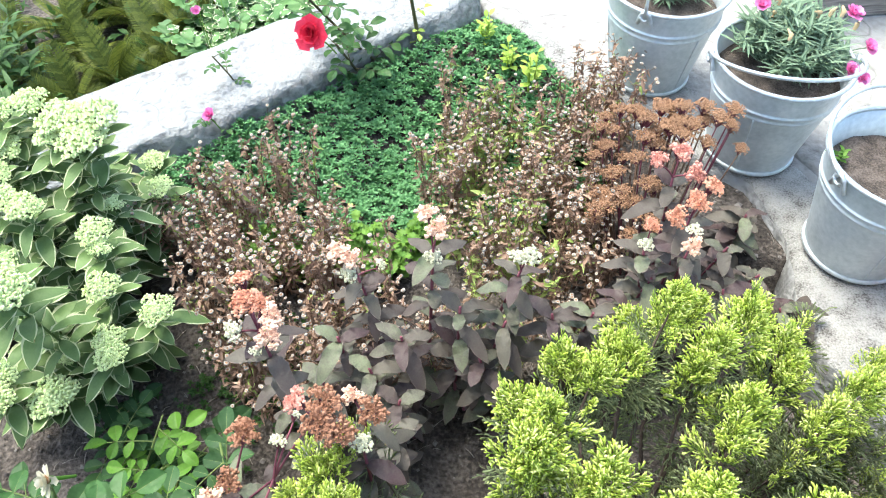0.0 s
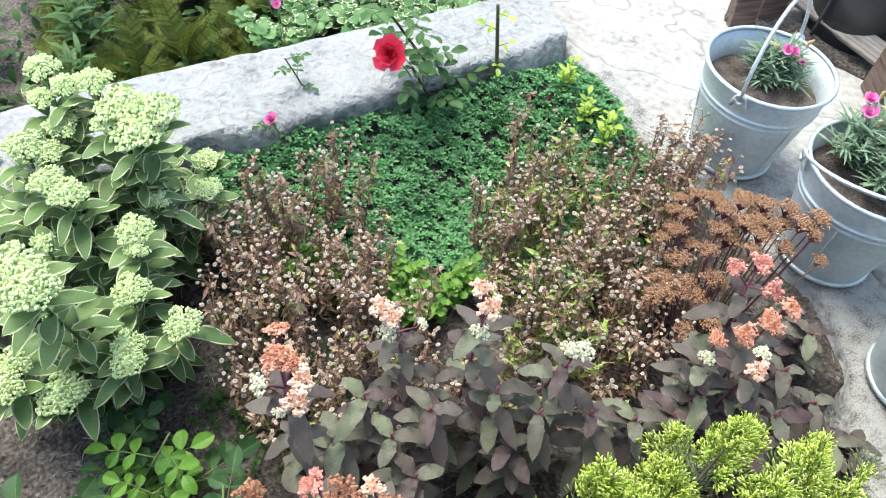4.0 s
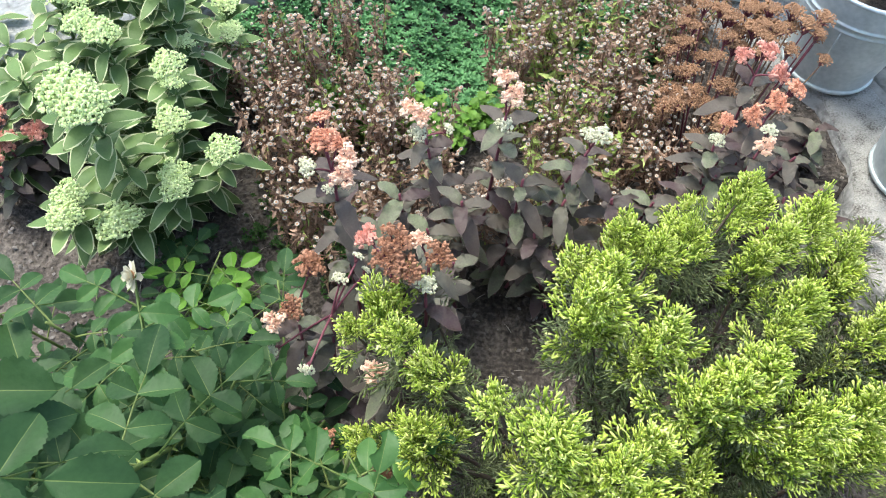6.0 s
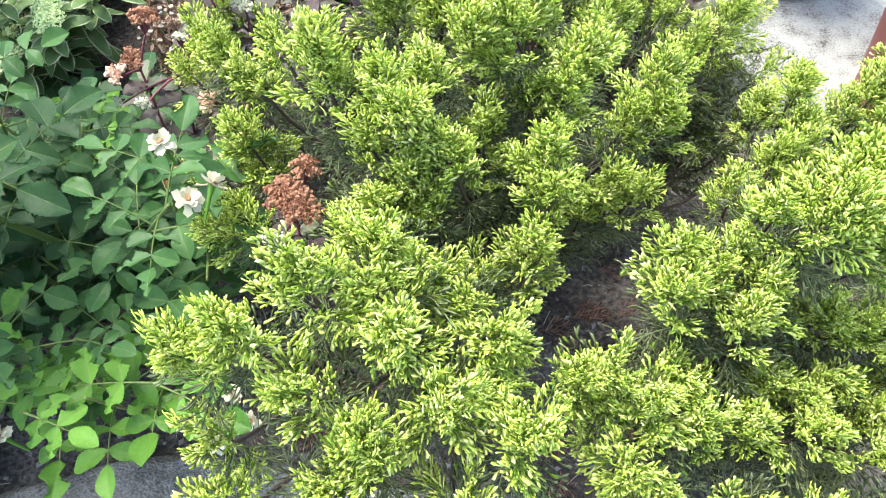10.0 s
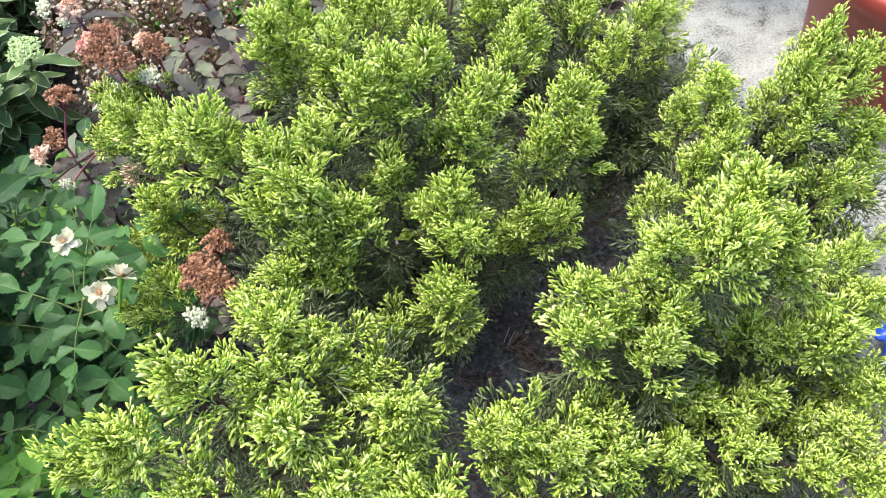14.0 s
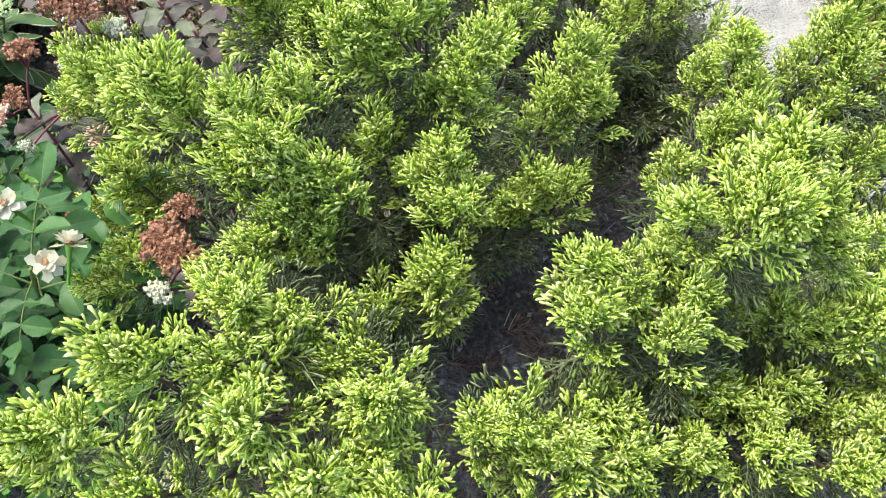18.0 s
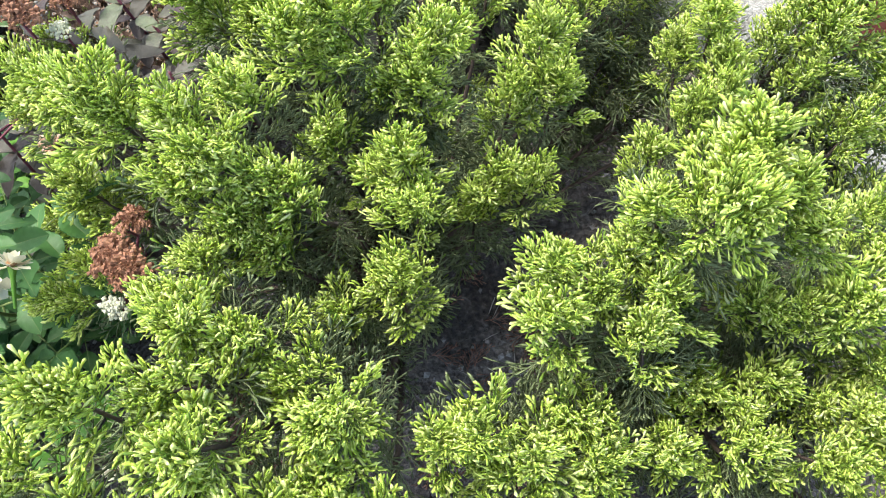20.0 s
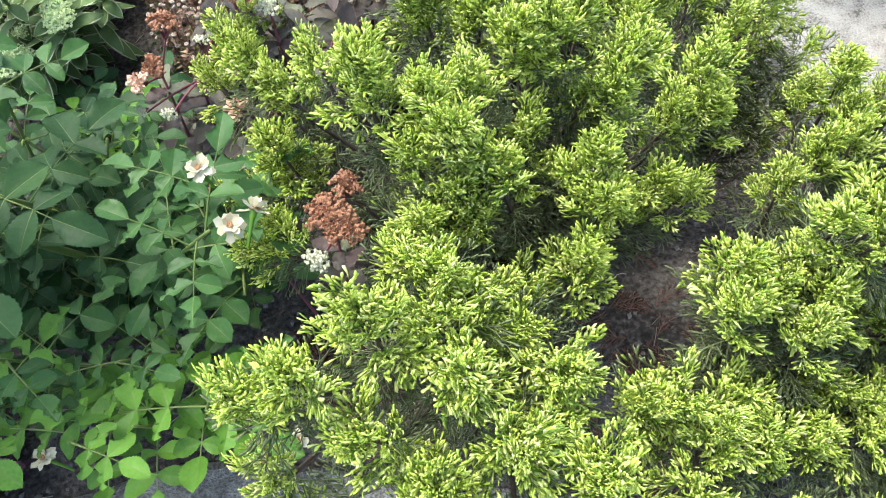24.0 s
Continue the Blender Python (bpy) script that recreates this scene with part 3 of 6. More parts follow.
# ---- buckets ----
def make_bucket(at, turn, bail_side, label):
    ob = thing("bucket", label, "bucket", (*at, 0.013), "galvanised buckets on the path")
    ob.rotation_euler = (0, 0, radians(turn))
    h, rt, rb = 0.27, 0.15, 0.103
    def r(z):
        return rb + (rt - rb) * z / h
    prof = [(0.02, 0.012), (r(0.012) - 0.002, 0.012), (r(0.012), 0.014)]
    for z in sorted(set(np.linspace(0.03, h, 22).tolist() + np.linspace(0.18, 0.22, 25).tolist())):
        ridge = sum(0.0035 * math.exp(-((z - c) / 0.0032) ** 2) for c in (0.191, 0.207)) + 0.002 * math.exp(-((z - 0.2) / 0.012) ** 2)
        prof.append((r(z) + ridge, z))
    prof += [(rt - 0.003, h), (r(0.2) - 0.003, 0.2), (r(0.1) - 0.003, 0.1), (r(0.016) - 0.003, 0.016), (0.01, 0.016)]
    V, Fc, _ = lathe(prof, 64)
    V[:, 0] += 0.0015 * np.sin(3 * np.arctan2(V[:, 1], V[:, 0]))
    part("body", Geo().add(V, Fc), M_ZINC, ob)
    a = np.linspace(0, 2 * np.pi, 49)
    ring = np.stack([np.cos(a), np.sin(a), 0 * a], 1)
    part("rim", Geo().add(*tube(ring * rt + [0, 0, h], 0.0055, 8)), M_WIRE, ob, "rolled steel rim")
    part("base_ring", Geo().add(*tube(ring * (rb + 0.001) + [0, 0, 0.007], 0.006, 8)), M_ZINC, ob)
    for s in (0, 2.1, 4.2):
        part("seam", Geo().add(*tube([(r(z) * math.cos(s) * 1.005, r(z) * math.sin(s) * 1.005, z) for z in np.linspace(0.02, 0.185, 6)], 0.002, 5)), M_ZINC, ob)
    for sgn in (-1, 1):
        e = part("ear", Geo().add(*tube([(sgn * (rt + 0.004), -0.018, h - 0.03), (sgn * (rt + 0.009), -0.01, h - 0.004), (sgn * (rt + 0.01), 0, h + 0.008), (sgn * (rt + 0.009), 0.01, h - 0.004), (sgn * (rt + 0.004), 0.018, h - 0.03)], 0.0055, 7)), M_WIRE, ob, "riveted handle ear")
    if bail_side:
        t = np.linspace(0, np.pi, 25)
        tilt = radians(bail_side)
        R = rt + 0.012
        P = np.stack([R * np.cos(t), R * np.sin(t) * math.cos(tilt), h + 0.004 + R * np.sin(t) * math.sin(tilt) * 1.02], 1)
        part("handle", Geo().add(*tube(P, 0.0045, 8)), M_WIRE, ob, "bent wire bail handle")
        for sgn in (-1, 1):
            c = np.linspace(0, 2 * np.pi, 13)
            part("hook", Geo().add(*tube(np.stack([np.full(13, sgn * R), 0.011 * np.cos(c), h - 0.004 + 0.011 * np.sin(c)], 1), 0.0042, 6)), M_WIRE, ob)
    return ob


def make_bucket_soil(at, level, r):
    n, rings = 40, 9
    V = [(0, 0, 0.006)]
    for i in range(1, rings + 1):
        for j in range(n):
            a = 2 * math.pi * j / n
            q = r * i / rings
            V.append((q * math.cos(a), q * math.sin(a), 0.008 * noise.noise((at[0] * 9 + q * 30 * math.cos(a), q * 30 * math.sin(a), 2.2))))
    F3 = [(0, 1 + j, 1 + (j + 1) % n) for j in range(n)]
    F4 = [(1 + i * n + j, 1 + (i + 1) * n + j, 1 + (i + 1) * n + (j + 1) % n, 1 + i * n + (j + 1) % n) for i in range(rings - 1) for j in range(n)]
    ob = part("potting_soil", Geo().add(V, [np.array(F3), np.array(F4)]), M_POTSOIL)
    ob.location = (*at, level)
    return tagged(ob, "brown crumbly soil filling the bucket", "soil", "bucket soil", "stuff")


B1, B2, B3, B4 = (0.572, 1.722), (0.775, 1.43), (0.93, 1.11), (1.25, 0.34)
make_bucket(B1, 60, 84, "galvanised steel bucket with raised wire handle, planted with carnations")
make_bucket(B2, -2, 162, "galvanised steel bucket, handle lying forward, full of carnations")
make_bucket(B3, 20, 18, "galvanised steel bucket holding a lime-green seedling")
make_bucket(B4, 20, 0, "galvanised steel bucket beside the juniper")
make_bucket_soil(B1, 0.215, 0.134)
make_bucket_soil(B2, 0.23, 0.137)
make_bucket_soil(B3, 0.22, 0.135)
make_bucket_soil(B4, 0.2, 0.131)


def petals_flower(R, turns, ruffle=0.2, cup=0.5, mi=0, wide=0.95):
    """A double flower of many ruffled petals round +Z, R across half."""
    g = Geo()
    k = 0
    for ring_i, (count, tilt, size) in enumerate(turns):
        for j in range(count):
            L = R * size
            T = leaf(L * rng.uniform(0.8, 1.15), L * wide, 4, 0.35, -cup * 0.5, 0.55, 0.62, teeth=ruffle)
            a = 2 * math.pi * (j + 0.5 * (ring_i % 2)) / count + rng.uniform(-0.2, 0.2)
            el = radians(tilt) + rng.uniform(-0.15, 0.15) * (1 if wide > 0.7 else 3)
            d = (math.cos(a) * math.cos(el), math.sin(a) * math.cos(el), math.sin(el))
            g.add(T[0] @ turn_to(d, rng.uniform(-0.3, 0.3)).T, T[1], mi)
    return g


def add_flower(name, parent, at, facing, R, mat, label="", turns=((7, 15, 1.0), (7, 40, 0.8), (5, 65, 0.6), (3, 80, 0.45)), wide=0.95):
    ob = part(name, petals_flower(R, turns, wide=wide), mat, parent, label)
    d = Vector(facing).normalized()
    ob.location = at
    ob.rotation_euler = d.to_track_quat("Z", "Y").to_euler()
    return ob


def make_carnation(at, z0, count, R, H, flowers, label, buds=8, lean=(0, 0)):
    """A bushy carnation: narrow grey-green blades in tufts, straw-coloured spent buds, pink double flowers."""
    ob = thing("carnation", label, "plant", (*at, z0), "carnations in buckets")
    blades, stems = Geo(), Geo()
    ts = [leaf(L, 0.0065, 4, 0.5, c, 0.6, 0.35) for L, c in ((0.055, 0.25), (0.045, 0.45), (0.06, 0.1))]
    for i in range(count):
        a, q = rng.uniform(0, 2 * math.pi), R * math.sqrt(rng.random())
        foot = np.array([q * 0.45 * math.cos(a), q * 0.45 * math.sin(a), 0])
        top = np.array([q * math.cos(a) + lean[0], q * math.sin(a) + lean[1], H * (1 - 0.55 * (q / R) ** 2) * rng.uniform(0.7, 1.05)])
        P = bend(foot, top, 0.01, 5)
        stems.add(*tube(P, 0.0016, 4))
        for s in np.linspace(0.3, 1.0, 6):
            c = foot + (top - foot) * s
            for k in range(3):
                b = rng.uniform(0, 2 * math.pi)
                d = np.array([math.cos(b), math.sin(b), rng.uniform(0.15, 1.1)])
                T = ts[rng.integers(3)]
                blades.many(T, [mat4(turn_to(d), c, rng.uniform(0.65, 1.1))])
    for i in range(buds):
        a, q = rng.uniform(0, 2 * math.pi), R * math.sqrt(rng.random()) * 0.9
        c = np.array([q * math.cos(a) + lean[0], q * math.sin(a) + lean[1], H * rng.uniform(0.85, 1.2)])
        part("spent_bud", Geo().add(*tube([c, c + [0.002, 0.002, 0.012], c + rand_dirs(1, 2)[0] * 0.024], [0.004, 0.0055, 0.0015], 6)), M_STRAW, ob, "straw-coloured spent bud")
    part("leaves", blades, M_DIANTH, ob); part("stalk_tuft", stems, M_DIANTH, ob)
    for x, y, z, r in flowers:
        part("flower_stalk", Geo().add(*tube(bend((x * 0.6, y * 0.6, 0.02), (x, y, z), 0.01), 0.0014, 4)), M_DIANTH, ob)
        add_flower("flower", ob, (x, y, z), (x * 2, y * 2 - 0.3, 0.8), r, M_ROSEPK, "bright pink double flower", ((6, 5, 1.0), (6, 35, 0.85), (4, 65, 0.6)))
    return ob


make_carnation((B1[0] + 0.03, B1[1] + 0.045), 0.216, 34, 0.065, 0.085, [(-0.005, -0.02, 0.1, 0.014), (0.01, -0.022, 0.1, 0.014), (0.04, -0.02, 0.075, 0.01)], "grey-green carnation with a pink flower in a bucket", 3)
make_carnation((B2[0] + 0.03, B2[1] + 0.055), 0.23, 95, 0.125, 0.13, [(-0.09, 0.04, 0.15, 0.016), (-0.085, 0.02, 0.13, 0.018), (0.13, 0.04, 0.1, 0.024), (0.15, -0.045, 0.07, 0.021), (0.1, -0.1, 0.05, 0.02), (0.125, -0.115, 0.04, 0.017)], "bushy grey-green carnation with pink double flowers", 12)


def make_leafy(name, at, z0, stems_n, R, H, T, mat, stem_mat, label, category, group="", per=7, size=(0.7, 1.1), tilt=0.5):
    """A small leafy herb: several stems with leaves round them."""
    ob = thing(name, label, category, (*at, z0), group)
    lv = Geo()
    for i in range(stems_n):
        a, q = rng.uniform(0, 2 * math.pi), R * math.sqrt(rng.random())
        top = np.array([q * math.cos(a), q * math.sin(a), H * rng.uniform(0.55, 1.05)])
        part("stem", Geo().add(*tube(bend(top * [0.4, 0.4, 0], top, 0.004), [0.002, 0.002, 0.002, 0.0015, 0.001], 4)), stem_mat, ob)
        for k in range(per):
            s = 0.35 + 0.65 * k / max(1, per - 1)
            b = k * 2.4 + a
            d = np.array([math.cos(b), math.sin(b), tilt + 0.5 * s * rng.uniform(0.3, 1)])
            lv.many(T, [mat4(turn_to(d), top * [0.4 + 0.6 * s, 0.4 + 0.6 * s, s], rng.uniform(*size) * (1.15 - 0.35 * s))])
    part("leaves", lv, mat if isinstance(mat, list) else [mat], ob)
    return ob


make_leafy("lime_seedling", (B3[0] + 0.06, B3[1] - 0.01), 0.22, 6, 0.035, 0.05, leaf(0.04, 0.012, 4, 0.3, 0.2), M_LIME, M_LIME, "lime-green leafy seedling growing in a bucket", "plant")
make_leafy("weed", (B3[0] - 0.1, B3[1] + 0.06), 0.22, 3, 0.015, 0.02, leaf(0.018, 0.01, 3), M_CHRYS, M_CHRYS, "tiny green weed at the bucket rim", "weed")


# ---- timber by the path ----
def plank(parent, L, H, T, m, mat, name="plank"):
    bm = bmesh.new(); bmesh.ops.create_cube(bm, size=1)
    bmesh.ops.scale(bm, vec=(L, T, H), verts=bm.verts)
    bmesh.ops.subdivide_edges(bm, edges=[e for e in bm.edges if abs((e.verts[0].co - e.verts[1].co).x) > L * 0.5], cuts=8)
    bmesh.ops.bevel(bm, geom=[e for e in bm.edges if e.calc_face_angle(0) > 1], offset=0.003, segments=1, affect="EDGES")
    for v in bm.verts:
        v.co.z += 0.003 * noise.noise((v.co.x * 6 + m.translation.z * 40, v.co.z * 3, m.translation.x * 9))
        v.co.y += 0.002 * noise.noise((v.co.x * 4, 7, m.translation.z * 20))
    me = bpy.data.meshes.new(name); bm.to_mesh(me); bm.free(); me.materials.append(mat)
    ob = new(name, me); ob.parent = parent; ob.matrix_local = m
    return ob


crate = thing("wooden_crate", "weathered grey plank crate standing on the path", "crate", (0.98, 1.99, 0))
crate.rotation_euler = (0, 0, radians(6))
for i, hh in enumerate((0.105, 0.1, 0.1, 0.105)):
    z = 0.055 + i * 0.105
    plank(crate, 0.95, hh, 0.02, pose(0.5, 0, z), M_WOOD)
    plank(crate, 0.6, hh, 0.02, pose(0.97, 0.33, z, 0, 0, 90), M_WOOD)
    if i < 2:
        plank(crate, 0.12, hh, 0.02, pose(0.03, 0.075, z, 0, 0, 90), M_WOODBR)
for x in (0.0, 0.985):
    plank(crate, 0.43, 0.03, 0.035, pose(x, -0.018, 0.22, 0, 90, 0), M_WOODBR, "post")
for nm, x, y, z, rx, rz, L, H, mt, lb in (("loose_board", 0.937, 2.296, 0.07, -55, -51, 0.42, 0.065, M_WOOD, "weathered grey beam lying beside the crate"),
                                      ("loose_board", 0.64, 2.36, 0.19, -8, 22, 0.085, 0.42, M_WOODBR, "dark brown timber post standing on the path"),
                                      ("loose_board", 0.735, 2.41, 0.19, -4, 30, 0.1, 0.42, M_WOODBR, "old brown board standing on the path")):
    b = plank(None, L, H, 0.025, pose(x, y, z, rx, 0, rz), mt, nm)
    tagged(b, lb, "board", "loose boards")
bl = thing("plastic_basket", "black slatted plastic basket behind the boards", "basket", (1.02, 2.42, 0.0))
for i in range(9):
    part("slat", Geo().add(*tube([(-0.16 + i * 0.04, -0.1, 0.02), (-0.16 + i * 0.04, -0.12, 0.3)], 0.006, 4)), M_BLACK, bl)
part("panel", Geo().add(*lathe([(0.01, 0.0), (0.17, 0.0), (0.19, 0.32), (0.18, 0.32), (0.16, 0.01)], 24)), M_BLACK, bl)

# ---- red pot, blue sheet ----
pot = thing("flower_pot", "red plastic flower pot on the concrete path", "pot", (1.15, 0.7, 0.0))
part("body", Geo().add(*lathe([(0.01, 0.004), (0.138, 0.004), (0.145, 0.012), (0.176, 0.255), (0.183, 0.262), (0.19, 0.315), (0.186, 0.32), (0.178, 0.318), (0.168, 0.25), (0.02, 0.24)], 56)), M_REDPOT, pot)
part("rim_band", Geo().add(*lathe([(0.1805, 0.263), (0.187, 0.265), (0.194, 0.312), (0.189, 0.322), (0.184, 0.319)], 56)), M_REDPOT, pot)
part("potting_soil", Geo().add(*lathe([(0.001, 0.285), (0.1, 0.285), (0.176, 0.28), (0.17, 0.275)], 40)), M_POTSOIL, pot)
make_leafy("pot_plant", (1.2, 0.7), 0.28, 8, 0.09, 0.07, leaf(0.04, 0.02, 4), M_CHRYS, M_CHRYS, "small green plant growing in the red pot", "plant")
bm = bmesh.new(); bmesh.ops.create_grid(bm, x_segments=26, y_segments=26, size=0.5)
for v in bm.verts:
    v.co = Vector((v.co.x * 0.2, v.co.y * 0.11, 0.02 + 0.03 * noise.noise((v.co.x * 5, v.co.y * 5, 1)) + 0.014 * noise.noise((v.co.x * 14, v.co.y * 14, 4))))
for f in bm.faces: f.smooth, f.material_index = True, 1 if f.calc_center_median().x > -0.04 + 0.03 * math.sin(f.calc_center_median().y * 90) else 0
me = bpy.data.meshes.new("plastic_bag"); bm.to_mesh(me); bm.free(); me.materials.append(M_BLUE); me.materials.append(M_CLEAR)
ob = tagged(new("plastic_bag", me), "crumpled blue and clear plastic bag on the path", "bag"); ob.location = (1.07, 0.12, 0.012)
md = ob.modifiers.new("thick", "SOLIDIFY"); md.thickness = 0.002


# ---- juniper ----
def juniper_frond(L, seed, pairs=5, fingers=5, w=0.0014, pale=0.19, dull=0.1):
    """A flat forked spray along +Y: thin twigs set in pairs, each ending in a fan of blunt scale-leaf fingers.
    Slots: 0 twig, 1 finger, 2 pale finger."""
    r = np.random.default_rng(seed)
    quads, tris, V = {0: [], 1: [], 2: []}, {0: [], 1: [], 2: []}, []

    def finger(a, d, ln, w, mi):
        B = turn_to(d, r.uniform(-0.9, 0.9))
        k = len(V)
        sway = r.normal(size=3) * ln * 0.15
        V.append(a)
        for s, q, lift in ((0.42, 0.72, 1.0), (0.84, 1.1 if mi != 2 else 1.35, 0.6)):
            c = a + d * ln * s + sway * lift
            for ang in (0.3, 2.4, 4.5):
                V.append(c + w * q * (math.cos(ang) * B[:, 0] * 1.35 + math.sin(ang) * B[:, 2] * 0.7))
        V.append(a + d * ln + sway * 0.3)
        for i in range(3):
            j = (i + 1) % 3
            tris[mi] += [(k, k + 1 + j, k + 1 + i), (k + 4 + i, k + 4 + j, k + 7)]
            quads[mi].append((k + 1 + i, k + 1 + j, k + 4 + j, k + 4 + i))

    def twig(pts, w):
        k = len(V)
        for i, p in enumerate(pts):
            B = turn_to(pts[min(i + 1, len(pts) - 1)] - pts[max(i - 1, 0)])
            for ang in (0.5, 2.6, 4.7):
                V.append(p + w * (1 - 0.4 * i / len(pts)) * (math.cos(ang) * B[:, 0] + math.sin(ang) * B[:, 2]))
        for i in range(len(pts) - 1):
            for j in range(3):
                quads[0].append((k + 3 * i + j, k + 3 * i + (j + 1) % 3, k + 3 * i + 3 + (j + 1) % 3, k + 3 * i + 3 + j))

    def fork(d, ang, lift):
        x = np.array([d[1], -d[0], 0.0])
        v = d * math.cos(ang) + x / max(1e-3, np.linalg.norm(x)) * math.sin(ang) + np.array([0, 0, lift])
        return v / np.linalg.norm(v)

    def kind():
        u = r.random()
        return 2 if u < pale else (0 if u < pale + dull else 1)

    bow = r.uniform(-0.12, 0.12)
    def axis(s):
        return np.array([bow * L * s * s, L * s, 0.06 * L * math.sin(3 * s)])
    twig([axis(s) for s in (0, 0.35, 0.7, 0.95)], 0.0011)
    for i in range(pairs):
        for sg in (-1, 1):
            s = 0.1 + 0.78 * (i + 0.25 * sg) / pairs
            a = axis(max(0.03, s))
            d = fork(np.array([bow * 2 * s, 1.0, 0.0]), sg * r.uniform(0.4, 0.75), r.uniform(-0.3, 0.35))
            ln = L * (0.46 - 0.24 * s) * r.uniform(0.8, 1.2)
            e = a + d * ln
            twig([a, a + d * ln * 0.55 + r.normal(size=3) * 0.0008, e], 0.0009)
            fl = L * 0.32 * r.uniform(0.8, 1.2)
            for u, turn in ((1.0, 0.12), (1.0, -0.3), (0.72, 0.5), (0.55, -0.55), (0.35, 0.6))[:fingers]:
                finger(a + d * ln * u * 0.97, fork(d, turn * r.uniform(0.7, 1.3), r.uniform(-0.3, 0.45)), fl * r.uniform(0.75, 1.15), w * r.uniform(0.85, 1.15), kind())
    for turn in (0, 0.4, -0.4):
        finger(axis(0.93), fork(np.array([bow * 2, 1.0, 0]), turn, r.uniform(-0.1, 0.2)), L * 0.29 * r.uniform(0.85, 1.1), w, 2 if r.random() < pale * 1.6 else 1)
    sets, which = [], []
    for src in (quads, tris):
        for mi in (0, 1, 2):
            if src[mi]:
                sets.append(np.array(src[mi])); which.append(mi)
    return np.array(V), sets, which


FRONDS_NEW = [juniper_frond(L, i) for i, L in enumerate((0.052, 0.058, 0.046, 0.055, 0.05, 0.06, 0.044))]
FRONDS_OLD = [juniper_frond(L, 40 + i, 4, 2, 0.0011, 0.05, 0.5) for i, L in enumerate((0.05, 0.058, 0.045))]


def make_juniper(base, tips, label, seed):
    """A spreading golden juniper: woody boughs, each ending in an upright plume of forked sprays."""
    ob = thing("juniper", label, "shrub", (0, 0, 0), "golden junipers")
    base = np.array(base, float)
    trunk = Geo()
    trunk.add(*tube(bend(base - [0, 0, 0.05], base + [0.02, 0.02, 0.14], 0, 4, 0.006), [0.024, 0.02, 0.017, 0.012], 8))
    part("trunk", trunk, M_TWIG, ob)
    fork = base + np.array([0.01, 0.01, 0.06])
    r = np.random.default_rng(seed)
    for (x, y, z, size) in tips:
        spot = np.array([x, y + 0.015, z - 0.02])
        out = spot - fork
        out = out / np.linalg.norm(out) * 0.6 + np.array([0, 0, 0.55]) + r.normal(size=3) * 0.12
        out = out / np.linalg.norm(out)
        tall, wide = 0.115 * size * r.uniform(0.9, 1.15), 0.017 * size
        tip, low = spot + out * 0.03, spot + out * (0.03 - tall)
        P = bend(fork + r.normal(size=3) * 0.012, low, -0.03, 6, 0.008)
        wood, crown, inner = Geo(), Geo(), Geo()
        wood.add(*tube(np.vstack([P, low + (tip - low) * 0.5, tip - out * 0.03]), np.linspace(0.0065, 0.0012, 8), 5))
        fresh, old = {i: [] for i in range(7)}, {i: [] for i in range(3)}
        n = int(14 * size) if z > 0.26 else 3
        spin = r.uniform(0, 6.28)
        X = turn_to(out)
        for k in range(n):
            s = ((k + r.uniform(0, 0.8)) / n) ** 0.75
            a = spin + k * 2.4 + r.uniform(-0.4, 0.4)
            side = X[:, 0] * math.cos(a) + X[:, 2] * math.sin(a)
            at = low + (tip - low) * (0.25 + 0.62 * s) + side * wide * r.uniform(0.1, 1.0) * (1.1 - s)
            lean = radians(62 - 50 * s) * r.uniform(0.6, 1.2)
            d = out * math.cos(lean) + side * math.sin(lean)
            d = d + np.array([0, 0, -0.2 * (1 - s) + 0.1])
            fresh[r.integers(7)].append(mat4(turn_to(d, r.uniform(-0.9, 0.9)), at, 0.88 * size ** 0.4 * r.uniform(0.75, 1.05) * (1.08 - 0.18 * s)))
        for k in range(int(9 * size) if z > 0.26 else 18):
            s = r.uniform(-0.5, 0.35 if z > 0.26 else 0.9)
            a = r.uniform(0, 6.28)
            side = X[:, 0] * math.cos(a) + X[:, 2] * math.sin(a)
            at = low + (tip - low) * s
            if s < 0:
                at = P[-1] + (P[-2] - P[-1]) * min(1.0, -2 * s)
            old[r.integers(3)].append(mat4(turn_to(out * 0.35 + side * 0.9, r.uniform(-1.2, 1.2)), at, r.uniform(0.75, 1.15)))
        for k in range(6):
            s = r.uniform(0.45, 0.95)
            c = np.array([np.interp(s, np.linspace(0, 1, 6), P[:, i]) for i in range(3)])
            a = r.uniform(0, 6.28)
            old[r.integers(3)].append(mat4(turn_to(np.array([math.cos(a), math.sin(a), r.uniform(-0.1, 0.5)]), r.uniform(-1, 1)), c, r.uniform(0.7, 1.1)))
        for i in range(7):
            crown.many(FRONDS_NEW[i], fresh[i])
        for i in range(3):
            inner.many(FRONDS_OLD[i], old[i])
        b = part("bough", wood, M_TWIG, ob)
        part("foliage", crown, [M_JUNMID, M_JUN, M_JUNTIP], b, "bright yellow-green scale-leaf sprays")
        part("inner_foliage", inner, [M_JUNOLD, M_JUNOLD, M_JUNMID], b, "dull grey-green older sprays")
    return ob


